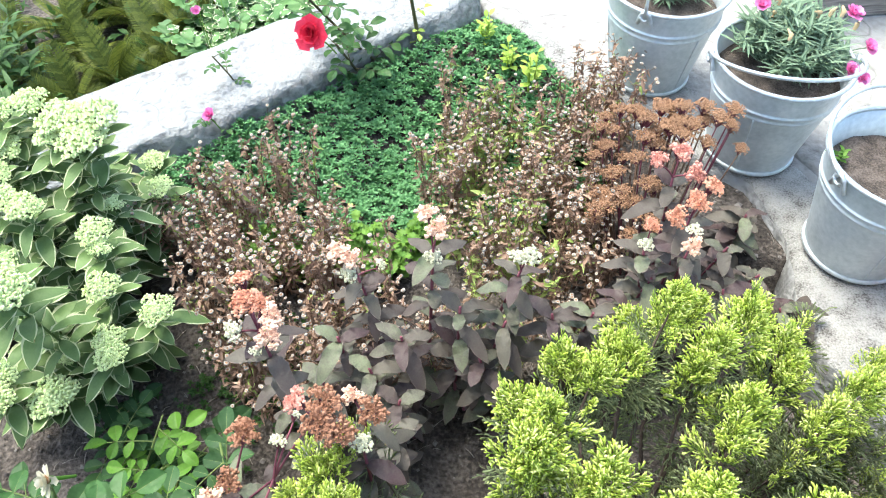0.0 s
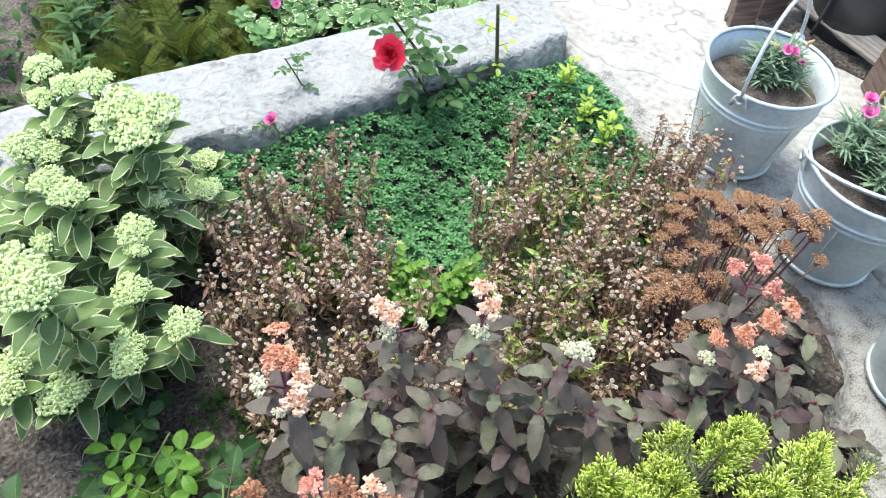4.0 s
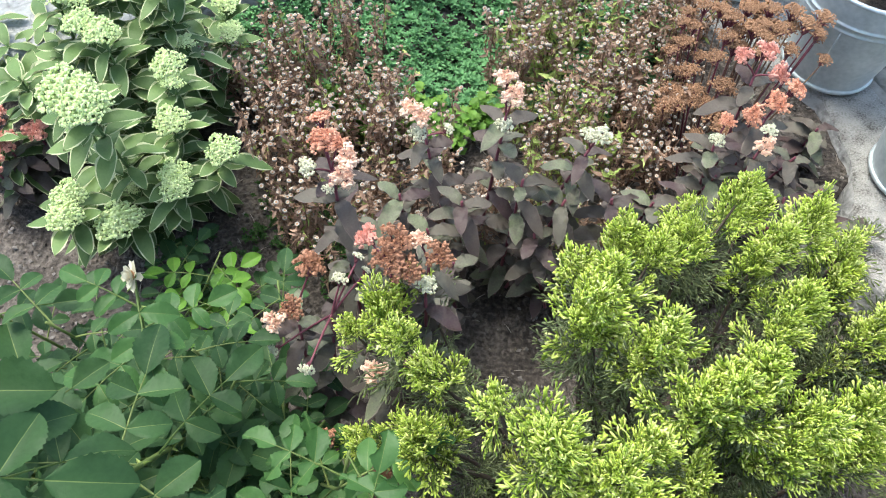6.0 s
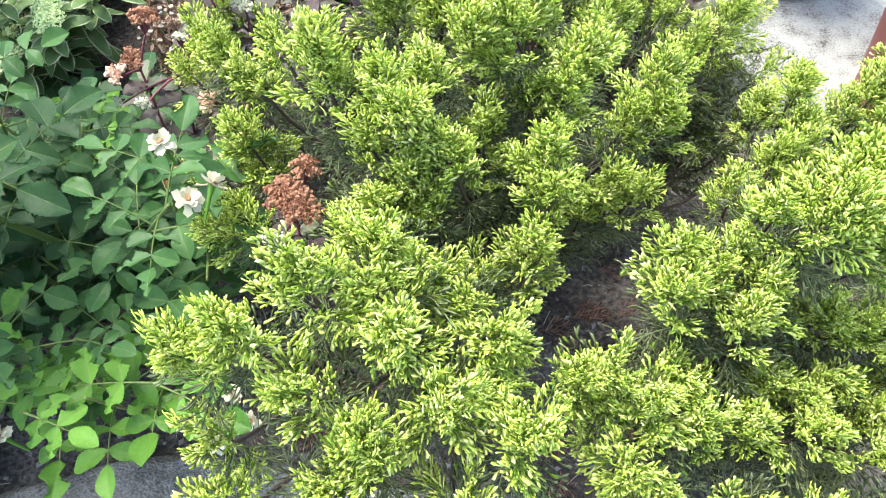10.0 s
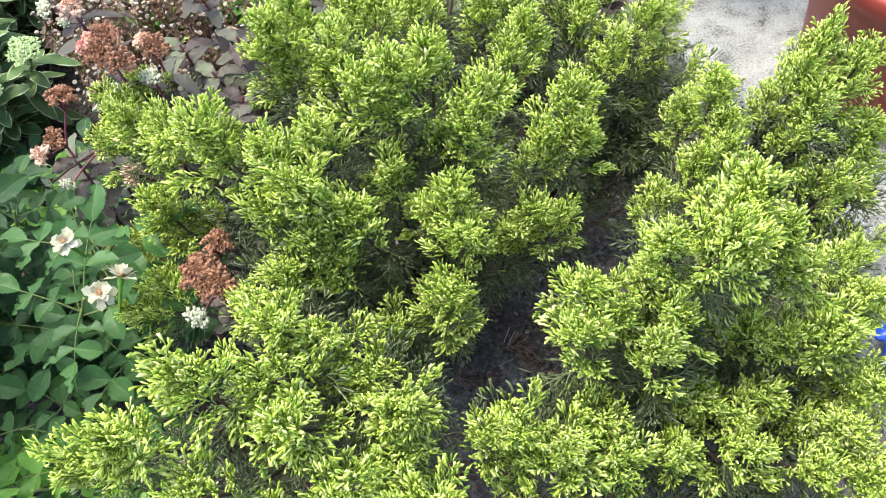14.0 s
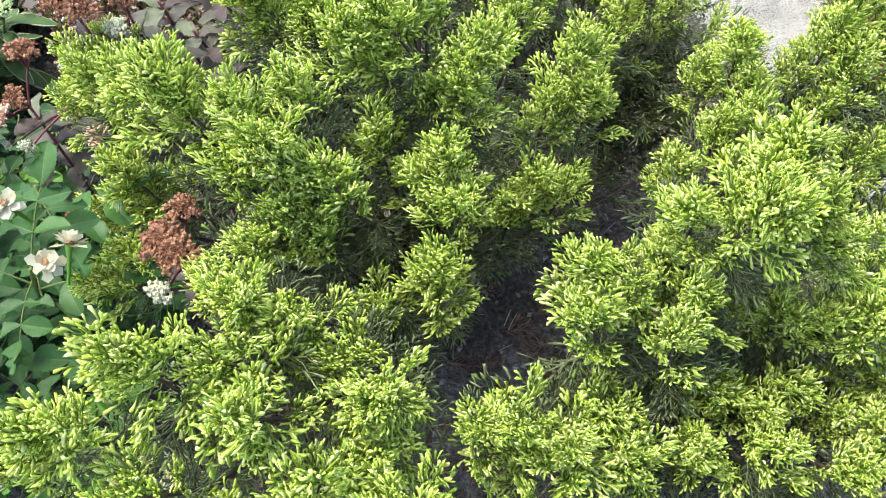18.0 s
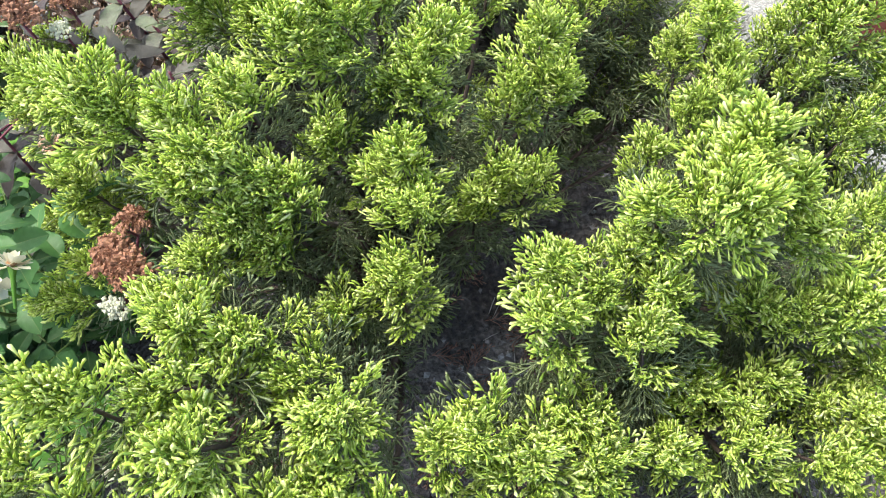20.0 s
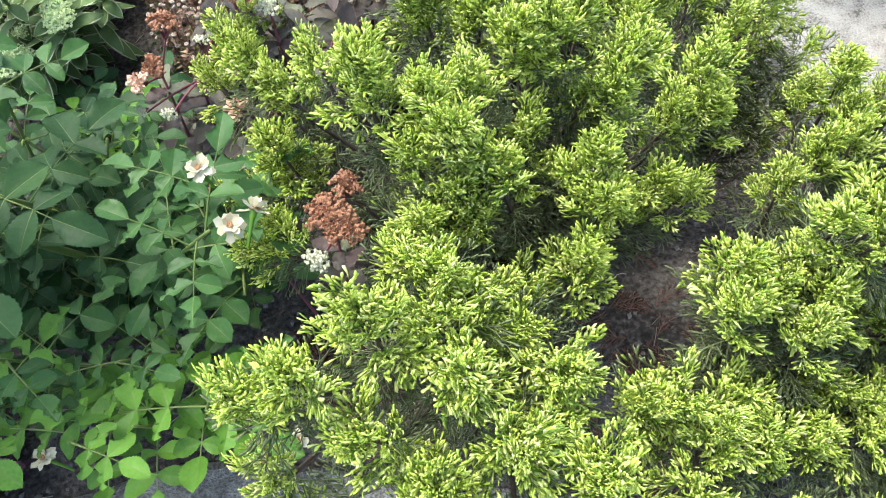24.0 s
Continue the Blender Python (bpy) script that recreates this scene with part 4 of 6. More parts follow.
JUN_A = [(0.133, 0.372, 0.55, 1.1), (0.159, 0.419, 0.53, 0.9), (0.141, 0.365, 0.5, 1.0), (0.214, 0.339, 0.545, 0.9), (0.196, 0.34, 0.49, 0.9), (0.288, 0.284, 0.556, 1.2), (0.324, 0.323, 0.53, 0.9), (0.248, 0.279, 0.54, 1.0), (0.28, 0.285, 0.5, 1.0), (0.238, 0.536, 0.42, 0.9), (0.3, 0.584, 0.38, 0.8), (0.4, 0.574, 0.36, 0.9), (0.454, 0.514, 0.377, 1.1), (0.426, 0.468, 0.37, 0.9), (0.554, 0.607, 0.3, 1.0), (0.593, 0.524, 0.31, 0.9), (0.648, 0.562, 0.33, 0.9), (0.694, 0.621, 0.3, 0.8), (0.496, 0.343, 0.418, 1.1), (0.508, 0.307, 0.38, 1.0)] \
    + [(0.456, 0.302, 0.37, 0.9), (0.379, 0.283, 0.5, 1.0), (0.363, 0.251, 0.48, 0.9), (0.329, 0.262, 0.46, 0.8), (0.088, 0.188, 0.584, 1.1), (0.039, 0.228, 0.55, 0.7), (0.104, 0.183, 0.55, 0.8), (-0.116, 0.396, 0.396, 0.9), (-0.087, 0.446, 0.4, 0.7), (-0.153, 0.389, 0.34, 0.7), (0.16, 0.17, 0.565, 1.0), (0.199, 0.215, 0.526, 0.8), (0.182, 0.132, 0.55, 1.0), (0.225, 0.133, 0.5, 1.1), (0.145, 0.134, 0.5, 0.9), (0.19, 0.113, 0.48, 1.0), (0.265, 0.214, 0.443, 0.9), (0.339, 0.165, 0.47, 1.0), (0.347, 0.123, 0.44, 0.9), (0.307, 0.19, 0.4, 0.8)] \
    + [(0.432, 0.204, 0.36, 1.0), (0.402, 0.189, 0.32, 0.8), (0.469, 0.205, 0.34, 0.8), (0.324, 0.062, 0.417, 1.1), (0.262, 0.053, 0.38, 0.8), (-0.06, 0.26, 0.317, 1.0), (-0.011, 0.262, 0.32, 0.8), (-0.116, 0.259, 0.28, 0.8), (-0.047, 0.105, 0.368, 0.9), (-0.031, 0.154, 0.33, 0.7), (0.202, 0.103, 0.446, 0.9), (0.153, 0.08, 0.47, 0.8), (0.136, 0.027, 0.5, 0.9), (0.172, -0.015, 0.534, 1.0), (0.206, -0.019, 0.496, 1.0), (0.116, -0.085, 0.6, 1.1), (0.165, -0.071, 0.55, 0.9), (0.065, -0.137, 0.6, 1.0), (0.018, -0.142, 0.56, 0.8), (0.194, -0.123, 0.57, 1.0)] \
    + [(0.281, -0.094, 0.521, 1.0), (0.246, -0.047, 0.47, 0.8), (0.272, -0.138, 0.5, 1.0), (0.119, -0.173, 0.56, 0.9), (0.176, -0.206, 0.54, 1.0), (0.239, -0.175, 0.55, 1.0), (0.302, -0.194, 0.54, 1.0), (0.138, -0.22, 0.47, 0.9), (0.262, -0.249, 0.5, 1.0), (0.036, -0.231, 0.42, 0.8), (0.023, -0.173, 0.44, 0.7), (0.37, 0.66, 0.42, 1.0), (0.48, 0.65, 0.39, 1.0), (0.2, 0.56, 0.4, 1.0), (0.28, 0.61, 0.36, 0.9), (0.43, 0.6, 0.38, 0.9), (0.63, 0.72, 0.24, 0.9), (0.13, 0.47, 0.45, 0.9), (0.55, 0.64, 0.33, 1.0), (0.33, 0.69, 0.3, 0.8)] \
    + [(0.43, 0.72, 0.3, 1.0), (0.55, 0.74, 0.27, 0.9), (-0.04, 0.32, 0.41, 0.9), (-0.085, 0.35, 0.43, 0.9), (-0.04, 0.24, 0.38, 0.9), (0.602, 0.576, 0.22, 0.9), (0.657, 0.545, 0.22, 1.0), (0.613, 0.511, 0.18, 0.9), (0.691, 0.491, 0.18, 0.9), (0.583, 0.508, 0.12, 0.8), (0.682, 0.578, 0.24, 0.9), (0.652, 0.504, 0.1, 0.9), (0.546, 0.487, 0.24, 0.9), (0.72, 0.53, 0.24, 0.9), (0.36, 0.36, 0.22, 0.9), (0.25, 0.42, 0.2, 0.9), (0.4, 0.45, 0.2, 0.9), (0.12, 0.28, 0.2, 0.9), (0.3, 0.15, 0.2, 0.8), (0.18, 0.0, 0.2, 0.9)] \
    + [(0.671, 0.536, 0.15, 1.0), (0.715, 0.494, 0.14, 1.0), (0.639, 0.48, 0.12, 1.0), (0.693, 0.441, 0.1, 1.0)]
JUN_B = [(0.711, 0.4, 0.343, 1.1), (0.721, 0.353, 0.32, 0.9), (0.789, 0.39, 0.303, 0.9), (0.669, 0.385, 0.3, 0.8), (0.85, 0.417, 0.4, 1.2), (0.893, 0.391, 0.38, 1.1), (0.818, 0.388, 0.36, 1.0), (0.837, 0.353, 0.34, 1.0), (0.906, 0.347, 0.29, 1.1), (0.813, 0.329, 0.3, 0.9), (0.668, 0.283, 0.316, 1.0), (0.608, 0.238, 0.31, 0.9), (0.706, 0.297, 0.33, 0.8), (0.634, 0.083, 0.558, 1.3), (0.608, 0.065, 0.54, 1.1), (0.558, 0.053, 0.515, 1.1), (0.601, 0.027, 0.553, 1.1), (0.682, 0.076, 0.48, 1.0), (0.71, 0.067, 0.42, 0.9), (0.539, 0.045, 0.45, 0.8)] \
    + [(0.47, 0.031, 0.475, 1.0), (0.506, 0.022, 0.45, 0.8), (0.461, -0.017, 0.473, 0.9), (0.565, 0.004, 0.451, 1.0), (0.54, -0.029, 0.431, 0.8), (0.67, 0.027, 0.353, 1.0), (0.702, 0.014, 0.36, 0.8), (0.744, 0.001, 0.384, 1.1), (0.801, 0.055, 0.36, 1.0), (0.8, 0.111, 0.34, 0.8), (0.395, -0.105, 0.463, 1.0), (0.363, -0.11, 0.45, 0.9), (0.43, -0.127, 0.44, 0.9), (0.478, -0.084, 0.395, 1.0), (0.488, -0.126, 0.4, 1.0), (0.593, -0.043, 0.32, 1.0), (0.628, -0.068, 0.33, 0.9), (0.554, -0.108, 0.36, 1.0), (0.668, -0.041, 0.32, 0.9), (0.631, -0.11, 0.35, 0.9)] \
    + [(0.743, -0.088, 0.33, 1.0), (0.788, -0.04, 0.33, 0.9), (0.698, -0.129, 0.34, 0.9), (0.406, -0.182, 0.44, 1.0), (0.433, -0.214, 0.4, 0.9), (0.54, -0.218, 0.36, 1.0), (0.657, -0.23, 0.36, 1.0), (0.751, -0.144, 0.34, 1.0), (0.724, -0.233, 0.36, 1.0), (0.624, -0.196, 0.33, 0.9), (0.399, -0.101, 0.36, 0.8)] \
    + [(0.876, 0.326, 0.2, 1.0), (0.934, 0.3, 0.2, 1.0), (0.898, 0.238, 0.18, 1.0), (0.835, 0.347, 0.22, 1.0), (0.922, 0.214, 0.2, 1.0), (0.846, 0.166, 0.2, 1.0), (0.743, -0.008, 0.25, 1.0), (0.778, -0.025, 0.28, 1.0), (0.715, -0.062, 0.28, 0.9), (0.86, 0.27, 0.27, 1.0), (0.93, 0.34, 0.27, 1.0)]
make_juniper((0.26, 0.3, soil_z(0.26, 0.3)), JUN_A, "spreading golden juniper with upright yellow-green plumes", 3)
make_juniper((0.62, 0.2, soil_z(0.62, 0.2)), JUN_B, "golden juniper shrub reaching over the concrete path", 5)
g = Geo()
for _ in range(170):
    x, y = rng.normal(-0.02, 0.06), rng.normal(0.1, 0.07)
    if rng.random() < 0.5: x, y = rng.normal(0.5, 0.12), rng.normal(0.1, 0.12)
    a = rng.uniform(0, 6.28)
    g.many(FRONDS_OLD[rng.integers(3)], [mat4(turn_to((math.cos(a), math.sin(a), 0.05)), (x, y, soil_z(x, y) + 0.004), rng.uniform(0.6, 1))])
tagged(part("juniper_litter", g, [M_RUSTDEB] * 3), "rust-brown dead juniper sprays on the soil", "litter", kind="stuff")


# ---- flower heads ----
def corymb(R, n, florets, flat=0.5, knobs=6, size=0.0035):
    """A domed head of florets gathered in small knobs, round +Z. Returns florets and their stalks."""
    fl, st = Geo(), Geo()
    ms = []
    for k in range(knobs):
        a, q = 2.4 * k, R * 0.72 * math.sqrt((k + 0.3) / knobs)
        c = np.array([q * math.cos(a), q * math.sin(a), R * flat * (1 - (q / R) ** 2)])
        st.add(*tube([(0, 0, -R * 0.7), c * [0.6, 0.6, 0.5] - [0, 0, R * 0.15], c], [0.0018, 0.0014, 0.001], 4))
        kr = R * (0.62 if knobs < 5 else 0.46)
        for j in range(n // knobs):
            d = rand_dirs(1, 0.75)[0]
            if d[2] < -0.3: d[2] = -d[2]
            ms.append(mat4(turn_to(np.cross(d, [0.3, 0.8, 0.1]), 0) @ np.diag([1, 1, 1]), c + d * kr * rng.uniform(0.6, 1.0) * [1, 1, 0.75], size * rng.uniform(0.75, 1.3)))
    half = len(ms) // 2
    if florets == "star":
        fl.many(STAR, ms[:half]); fl.many(BUD, ms[half:])
    else:
        fl.many(BUD, ms)
    return fl, st


HEADS = {}
for nm, mt, kw in (("cream", M_CREAM, dict(R=0.03, n=380, florets="bud", knobs=9, size=0.0025)), ("cream2", M_CREAM, dict(R=0.026, n=230, florets="bud", knobs=6, size=0.0025)),
                   ("pink", M_PINK, dict(R=0.022, n=170, florets="star", knobs=6, size=0.0034)), ("orange", M_ORNG, dict(R=0.022, n=190, florets="star", knobs=7, size=0.003)),
                   ("salmon", M_SALM, dict(R=0.022, n=190, florets="star", knobs=7, size=0.003)),
                   ("peach", M_PEACH, dict(R=0.02, n=120, florets="star", knobs=5, size=0.0036)), ("white", M_WHITE, dict(R=0.018, n=90, florets="bud", knobs=6, size=0.003)),
                   ("brown", M_BROWN, dict(R=0.027, n=230, florets="bud", flat=0.3, knobs=11, size=0.0023))):
    fl, st = corymb(**kw)
    HEADS[nm] = (fl.mesh("flower_head", mt, False), st.mesh("head_stalk", M_SEDL if "cream" in nm else M_PURST))


def put_head(kind, parent, at, facing, s):
    me, sk = HEADS[kind]
    ob = new("flower_head", me); ob.parent = parent
    ob.location = at
    e = Vector(facing).normalized().to_track_quat("Z", "Y").to_euler()
    ob.rotation_euler, ob.scale = e, (s, s, s)
    k = new("head_stalk", sk); k.parent = ob
    return tagged(ob, {"cream": "cream-green dome of tiny buds", "cream2": "cream-green dome of tiny buds", "pink": "salmon-pink flower head", "orange": "rust-brown fading flower head", "salmon": "salmon-orange flower head", "peach": "peach flower head", "white": "off-white budding flower head", "brown": "dried brown flower head"}[kind])


def sedum_stem(parent, foot, top, T, leaf_mats, stem_mat, pairs, size, r=0.004, start=0.25):
    P = bend(foot, top, -0.012, 6)
    stem = part("stem", Geo().add(*tube(P, np.linspace(r, r * 0.6, 6), 6)), stem_mat, parent)
    for i in range(pairs):
        s = start + (1.0 - start) * (i + 0.5) / pairs
        c = P[0] + (P[-1] - P[0]) * s + [0, 0, -0.012 * 4 * s * (1 - s)]
        whorl = 3 if i > pairs - 3 else 2
        for k in range(whorl):
            a = i * 1.35 + k * (2 * math.pi / whorl) + rng.uniform(-0.25, 0.25)
            d = np.array([math.cos(a), math.sin(a), 0.05 + 0.75 * s * rng.uniform(0.4, 1.1)])
            o = new("leaf", T[rng.integers(len(T))]); o.parent = stem
            o.matrix_local = Matrix(mat4(turn_to(d, rng.uniform(-0.3, 0.3)), c, size * rng.uniform(0.75, 1.1) * (1.1 - 0.25 * s)).tolist())


def leaf_mesh(mats, **kw):
    return Geo().add(*leaf(**kw)).mesh("leaf", mats)


CREAM_LEAF = [leaf_mesh([M_SEDL, M_SEDR], L=0.088 * k, W=0.036, n=10, fold=f, curl=c, power=0.75, peak=0.6, rim=0.14, wave=0.11) for k, f, c in ((1, 0.5, 0.3), (1.1, 0.65, 0.15), (0.9, 0.4, 0.5), (1.0, 0.35, 0.75))]
PUR_LEAF = [leaf_mesh([M_PURL, M_PURR], L=0.084 * k, W=0.043, n=9, fold=f, curl=c, power=0.66, peak=0.56, rim=0.06, teeth=0.05, wave=0.14) for k, f, c in ((1, 0.3, 0.6), (1.1, 0.45, 0.95), (0.9, 0.25, 0.35), (1.0, 0.6, 0.75))]
CREAM = [(-0.929, 1.236, 0.3, 1.0, "cream"), (-0.858, 1.195, 0.31, 0.8, "cream"), (-0.811, 1.215, 0.31, 1.0, "cream"), (-0.906, 1.177, 0.28, 0.8, "cream"), (-0.728, 1.157, 0.31, 1.3, "cream"), (-0.667, 1.156, 0.31, 1.4, "cream"), (-0.677, 1.108, 0.3, 1.3, "cream"), (-0.744, 1.124, 0.3, 0.8, "cream"), (-0.857, 1.139, 0.25, 0.9, "cream"), (-0.889, 1.063, 0.26, 1.0, "cream"), (-0.85, 1.067, 0.25, 0.8, "cream"), (-0.803, 0.991, 0.26, 0.9, "cream"), (-0.756, 0.972, 0.26, 0.9, "cream"), (-0.687, 0.734, 0.36, 1.2, "cream"), (-0.648, 0.709, 0.36, 1.1, "cream"), (-0.633, 0.951, 0.22, 0.9, "cream"), (-0.616, 0.922, 0.21, 0.7, "cream2"), (-0.785, 0.901, 0.2, 0.7, "cream2")] \
    + [(-0.654, 1.077, 0.16, 0.7, "cream2"), (-0.609, 0.857, 0.17, 0.9, "cream"), (-0.508, 0.829, 0.14, 0.9, "cream"), (-0.589, 0.777, 0.12, 0.8, "cream"), (-0.58, 0.749, 0.11, 0.8, "cream"), (-0.688, 0.771, 0.06, 0.5, "cream2"), (-0.686, 0.687, 0.06, 1.1, "cream"), (-0.672, 0.702, 0.06, 0.8, "cream"), (-0.773, 0.705, 0.1, 0.9, "cream"), (-0.761, 0.661, 0.1, 0.9, "cream"), (-0.627, 1.242, 0.12, 0.8, "cream"), (-0.592, 1.163, 0.12, 0.8, "cream"), (-0.7, 1.222, 0.08, 0.5, "cream2")]
sed = thing("stonecrop", "stout stonecrop with cream-edged leaves and cream-green flower domes", "plant", (0, 0, 0), "tall stonecrops")
for i, (x, y, z, s, kd) in enumerate(CREAM):
    fx, fy = -0.8 + (x + 0.8) * 0.45 + rng.uniform(-0.04, 0.04), 0.98 + (y - 0.98) * 0.45
    foot = (fx, fy, soil_z(fx, fy) - 0.01)
    sedum_stem(sed, foot, (x, y, z - 0.02), CREAM_LEAF, [M_SEDL, M_SEDR], M_SEDL, 9, 1.0)
    put_head(kd, sed, (x, y, z), ((x + 0.75) * 0.6, (y - 1.0) * 0.6 - 0.15, 1), s * 1.3)

for x, y in spread([(-1.1, 0.75), (-0.62, 0.8), (-0.6, 1.15), (-0.8, 1.3), (-1.15, 1.2)], 15, 0.07):
    sedum_stem(sed, (x, y, soil_z(x, y) - 0.01), (x + rng.uniform(-0.04, 0.04), y - 0.03, rng.uniform(0.03, 0.17)), CREAM_LEAF, [M_SEDL, M_SEDR], M_SEDL, 9, 1.05)

PURPLE = [
    ("purple-leaved stonecrop with peach and off-white flower heads", (0.02, 0.85), [[(-0.142, 0.822, 0.33, 1.0, "peach"), (-0.121, 0.809, 0.33, 0.9, "peach"), (-0.128, 0.801, 0.3, 0.9, "white"), (-0.085, 0.85, 0.26, 0.7, "white")], [(0.006, 0.827, 0.42, 0.9, "peach"), (0.022, 0.807, 0.41, 1.0, "peach"), (0.013, 0.815, 0.33, 0.9, "white")], [(0.169, 0.81, 0.34, 1.1, "white"), (0.153, 0.81, 0.34, 0.8, "white")]]),
    ("purple-leaved stonecrop with rust and off-white flower heads", (-0.2, 0.72), [[(-0.253, 0.67, 0.45, 0.8, "salmon"), (-0.241, 0.632, 0.45, 1.0, "salmon"), (-0.222, 0.631, 0.45, 0.8, "salmon"), (-0.257, 0.61, 0.42, 0.9, "white"), (-0.203, 0.613, 0.45, 0.9, "peach"), (-0.203, 0.589, 0.44, 1.0, "peach"), (-0.224, 0.578, 0.42, 0.5, "white")]]),
    ("purple-leaved stonecrop with salmon-pink flower heads", (0.46, 0.95), [[(0.415, 1.018, 0.36, 0.8, "pink"), (0.454, 1.032, 0.36, 1.0, "pink"), (0.468, 0.986, 0.36, 0.9, "pink")], [(0.497, 0.958, 0.35, 1.0, "salmon"), (0.47, 0.931, 0.34, 1.0, "salmon"), (0.435, 0.908, 0.33, 0.9, "salmon")], [(0.386, 0.886, 0.33, 0.7, "salmon"), (0.379, 0.872, 0.3, 0.8, "white")], [(0.455, 0.878, 0.33, 0.8, "white"), (0.452, 0.852, 0.32, 0.9, "peach")]]),
    ("purple-leaved stonecrop with rust-orange flower heads beside the juniper", (-0.08, 0.45), [[(-0.145, 0.478, 0.46, 0.9, "pink"), (-0.109, 0.465, 0.48, 1.1, "orange"), (-0.115, 0.445, 0.47, 1.2, "orange"), (-0.094, 0.439, 0.46, 1.1, "orange")], [(-0.055, 0.471, 0.45, 1.0, "orange"), (-0.08, 0.496, 0.44, 0.8, "peach")], [(-0.065, 0.44, 0.43, 0.9, "white")]]),
    ("low stonecrop with rust and off-white flower heads", (-0.2, 0.34), [[(-0.235, 0.477, 0.36, 1.2, "orange"), (-0.251, 0.428, 0.33, 0.9, "orange"), (-0.269, 0.411, 0.32, 1.0, "peach")], [(-0.178, 0.523, 0.33, 0.6, "white"), (-0.197, 0.486, 0.32, 0.8, "white"), (-0.167, 0.52, 0.3, 0.5, "white"), (-0.267, 0.379, 0.3, 0.6, "white"), (-0.208, 0.342, 0.34, 0.7, "white")], [(-0.116, 0.353, 0.33, 1.0, "peach"), (-0.077, 0.382, 0.3, 0.8, "peach")]]),
    ("stonecrop with rust-orange heads pushing through the juniper", (0.0, 0.2), [[(0.06, 0.158, 0.426, 1.0, "orange"), (0.044, 0.122, 0.418, 1.3, "orange"), (0.06, 0.112, 0.416, 1.2, "orange"), (0.034, 0.132, 0.415, 1.0, "orange"), (0.028, 0.096, 0.38, 1.0, "white")], [(-0.175, 0.275, 0.25, 0.9, "orange"), (-0.097, 0.253, 0.2, 0.8, "orange")]])]
for lb, foot0, stems in PURPLE:
    ob = thing("stonecrop", lb, "plant", (0, 0, 0), "tall stonecrops")
    for heads in stems:
        hx, hy, hz = (sum(h[i] for h in heads) / len(heads) for i in range(3))
        fx, fy = foot0[0] + (hx - foot0[0]) * 0.3 + rng.uniform(-0.03, 0.03), foot0[1] + (hy - foot0[1]) * 0.3 + rng.uniform(-0.03, 0.03)
        top = (hx, hy, hz - 0.035)
        sedum_stem(ob, (fx, fy, soil_z(fx, fy) - 0.01), top, PUR_LEAF, [M_PURL, M_PURR], M_PURST, *((3, 0.5, 0.003, 0.6) if "through" in lb else (7, 0.7, 0.0036, 0.3) if hy < 0.56 else (9, 0.75, 0.0042, 0.2)))
        for x, y, z, s, kd in heads:
            part("branch", Geo().add(*tube(bend(top, (x, y, z - 0.008), 0.004, 4), [0.002, 0.0018, 0.0016, 0.0014], 5)), M_PURST, ob)
            put_head(kd, ob, (x, y, z), (x - hx, y - hy - 0.02, 0.06), s * (1.05 if hy > 0.56 else 0.95))
PUR_BARE = [(-0.149, 0.727, 0.22), (-0.094, 0.683, 0.19), (-0.04, 0.722, 0.23), (0.059, 0.771, 0.25), (0.095, 0.73, 0.15), (0.139, 0.769, 0.21), (0.221, 0.785, 0.21), (0.294, 0.789, 0.21), (0.359, 0.812, 0.21), (0.401, 0.852, 0.23), (0.581, 0.974, 0.17), (0.656, 0.953, 0.11), (0.559, 0.887, 0.15), (0.697, 0.9, 0.07), (0.608, 0.828, 0.11), (0.521, 0.813, 0.15), (-0.04, 0.635, 0.17), (-0.173, 0.668, 0.17), (-0.045, 0.561, 0.21), (0.658, 1.096, 0.13), (0.75, 0.909, 0.05)]
ob = thing("stonecrop", "purple-leaved stonecrop shoots without flowers, drooping grey-purple leaves", "plant", (0, 0, 0), "tall stonecrops")
for x, y, z in PUR_BARE:
    fx, fy = x + rng.uniform(-0.08, 0.08), y + rng.uniform(-0.02, 0.1)
    sedum_stem(ob, (fx, fy, soil_z(fx, fy) - 0.01), (x, y, z), PUR_LEAF, [M_PURL, M_PURR], M_PURST, 9, 0.77, 0.0042, 0.2)


# ---- dried daisies ----
DRYLEAF = [leaf(0.016, 0.0072, 5, 0.8, c, 0.6, teeth=0.25, wave=0.3) for c in (0.9, -0.6, 1.6)]


V, Fc, _ = lathe([(0.2, -0.7), (0.75, -0.5), (1.0, 0.1), (0.85, 0.45), (0.5, 0.25), (0.05, 0.3)], 8)
Fc = Fc[0]
SEED_HEAD = Geo().add(V * 0.005, [Fc[:32], Fc[32:]], [0, 1]).mesh("seed_head", [M_SEED, M_BROWN])


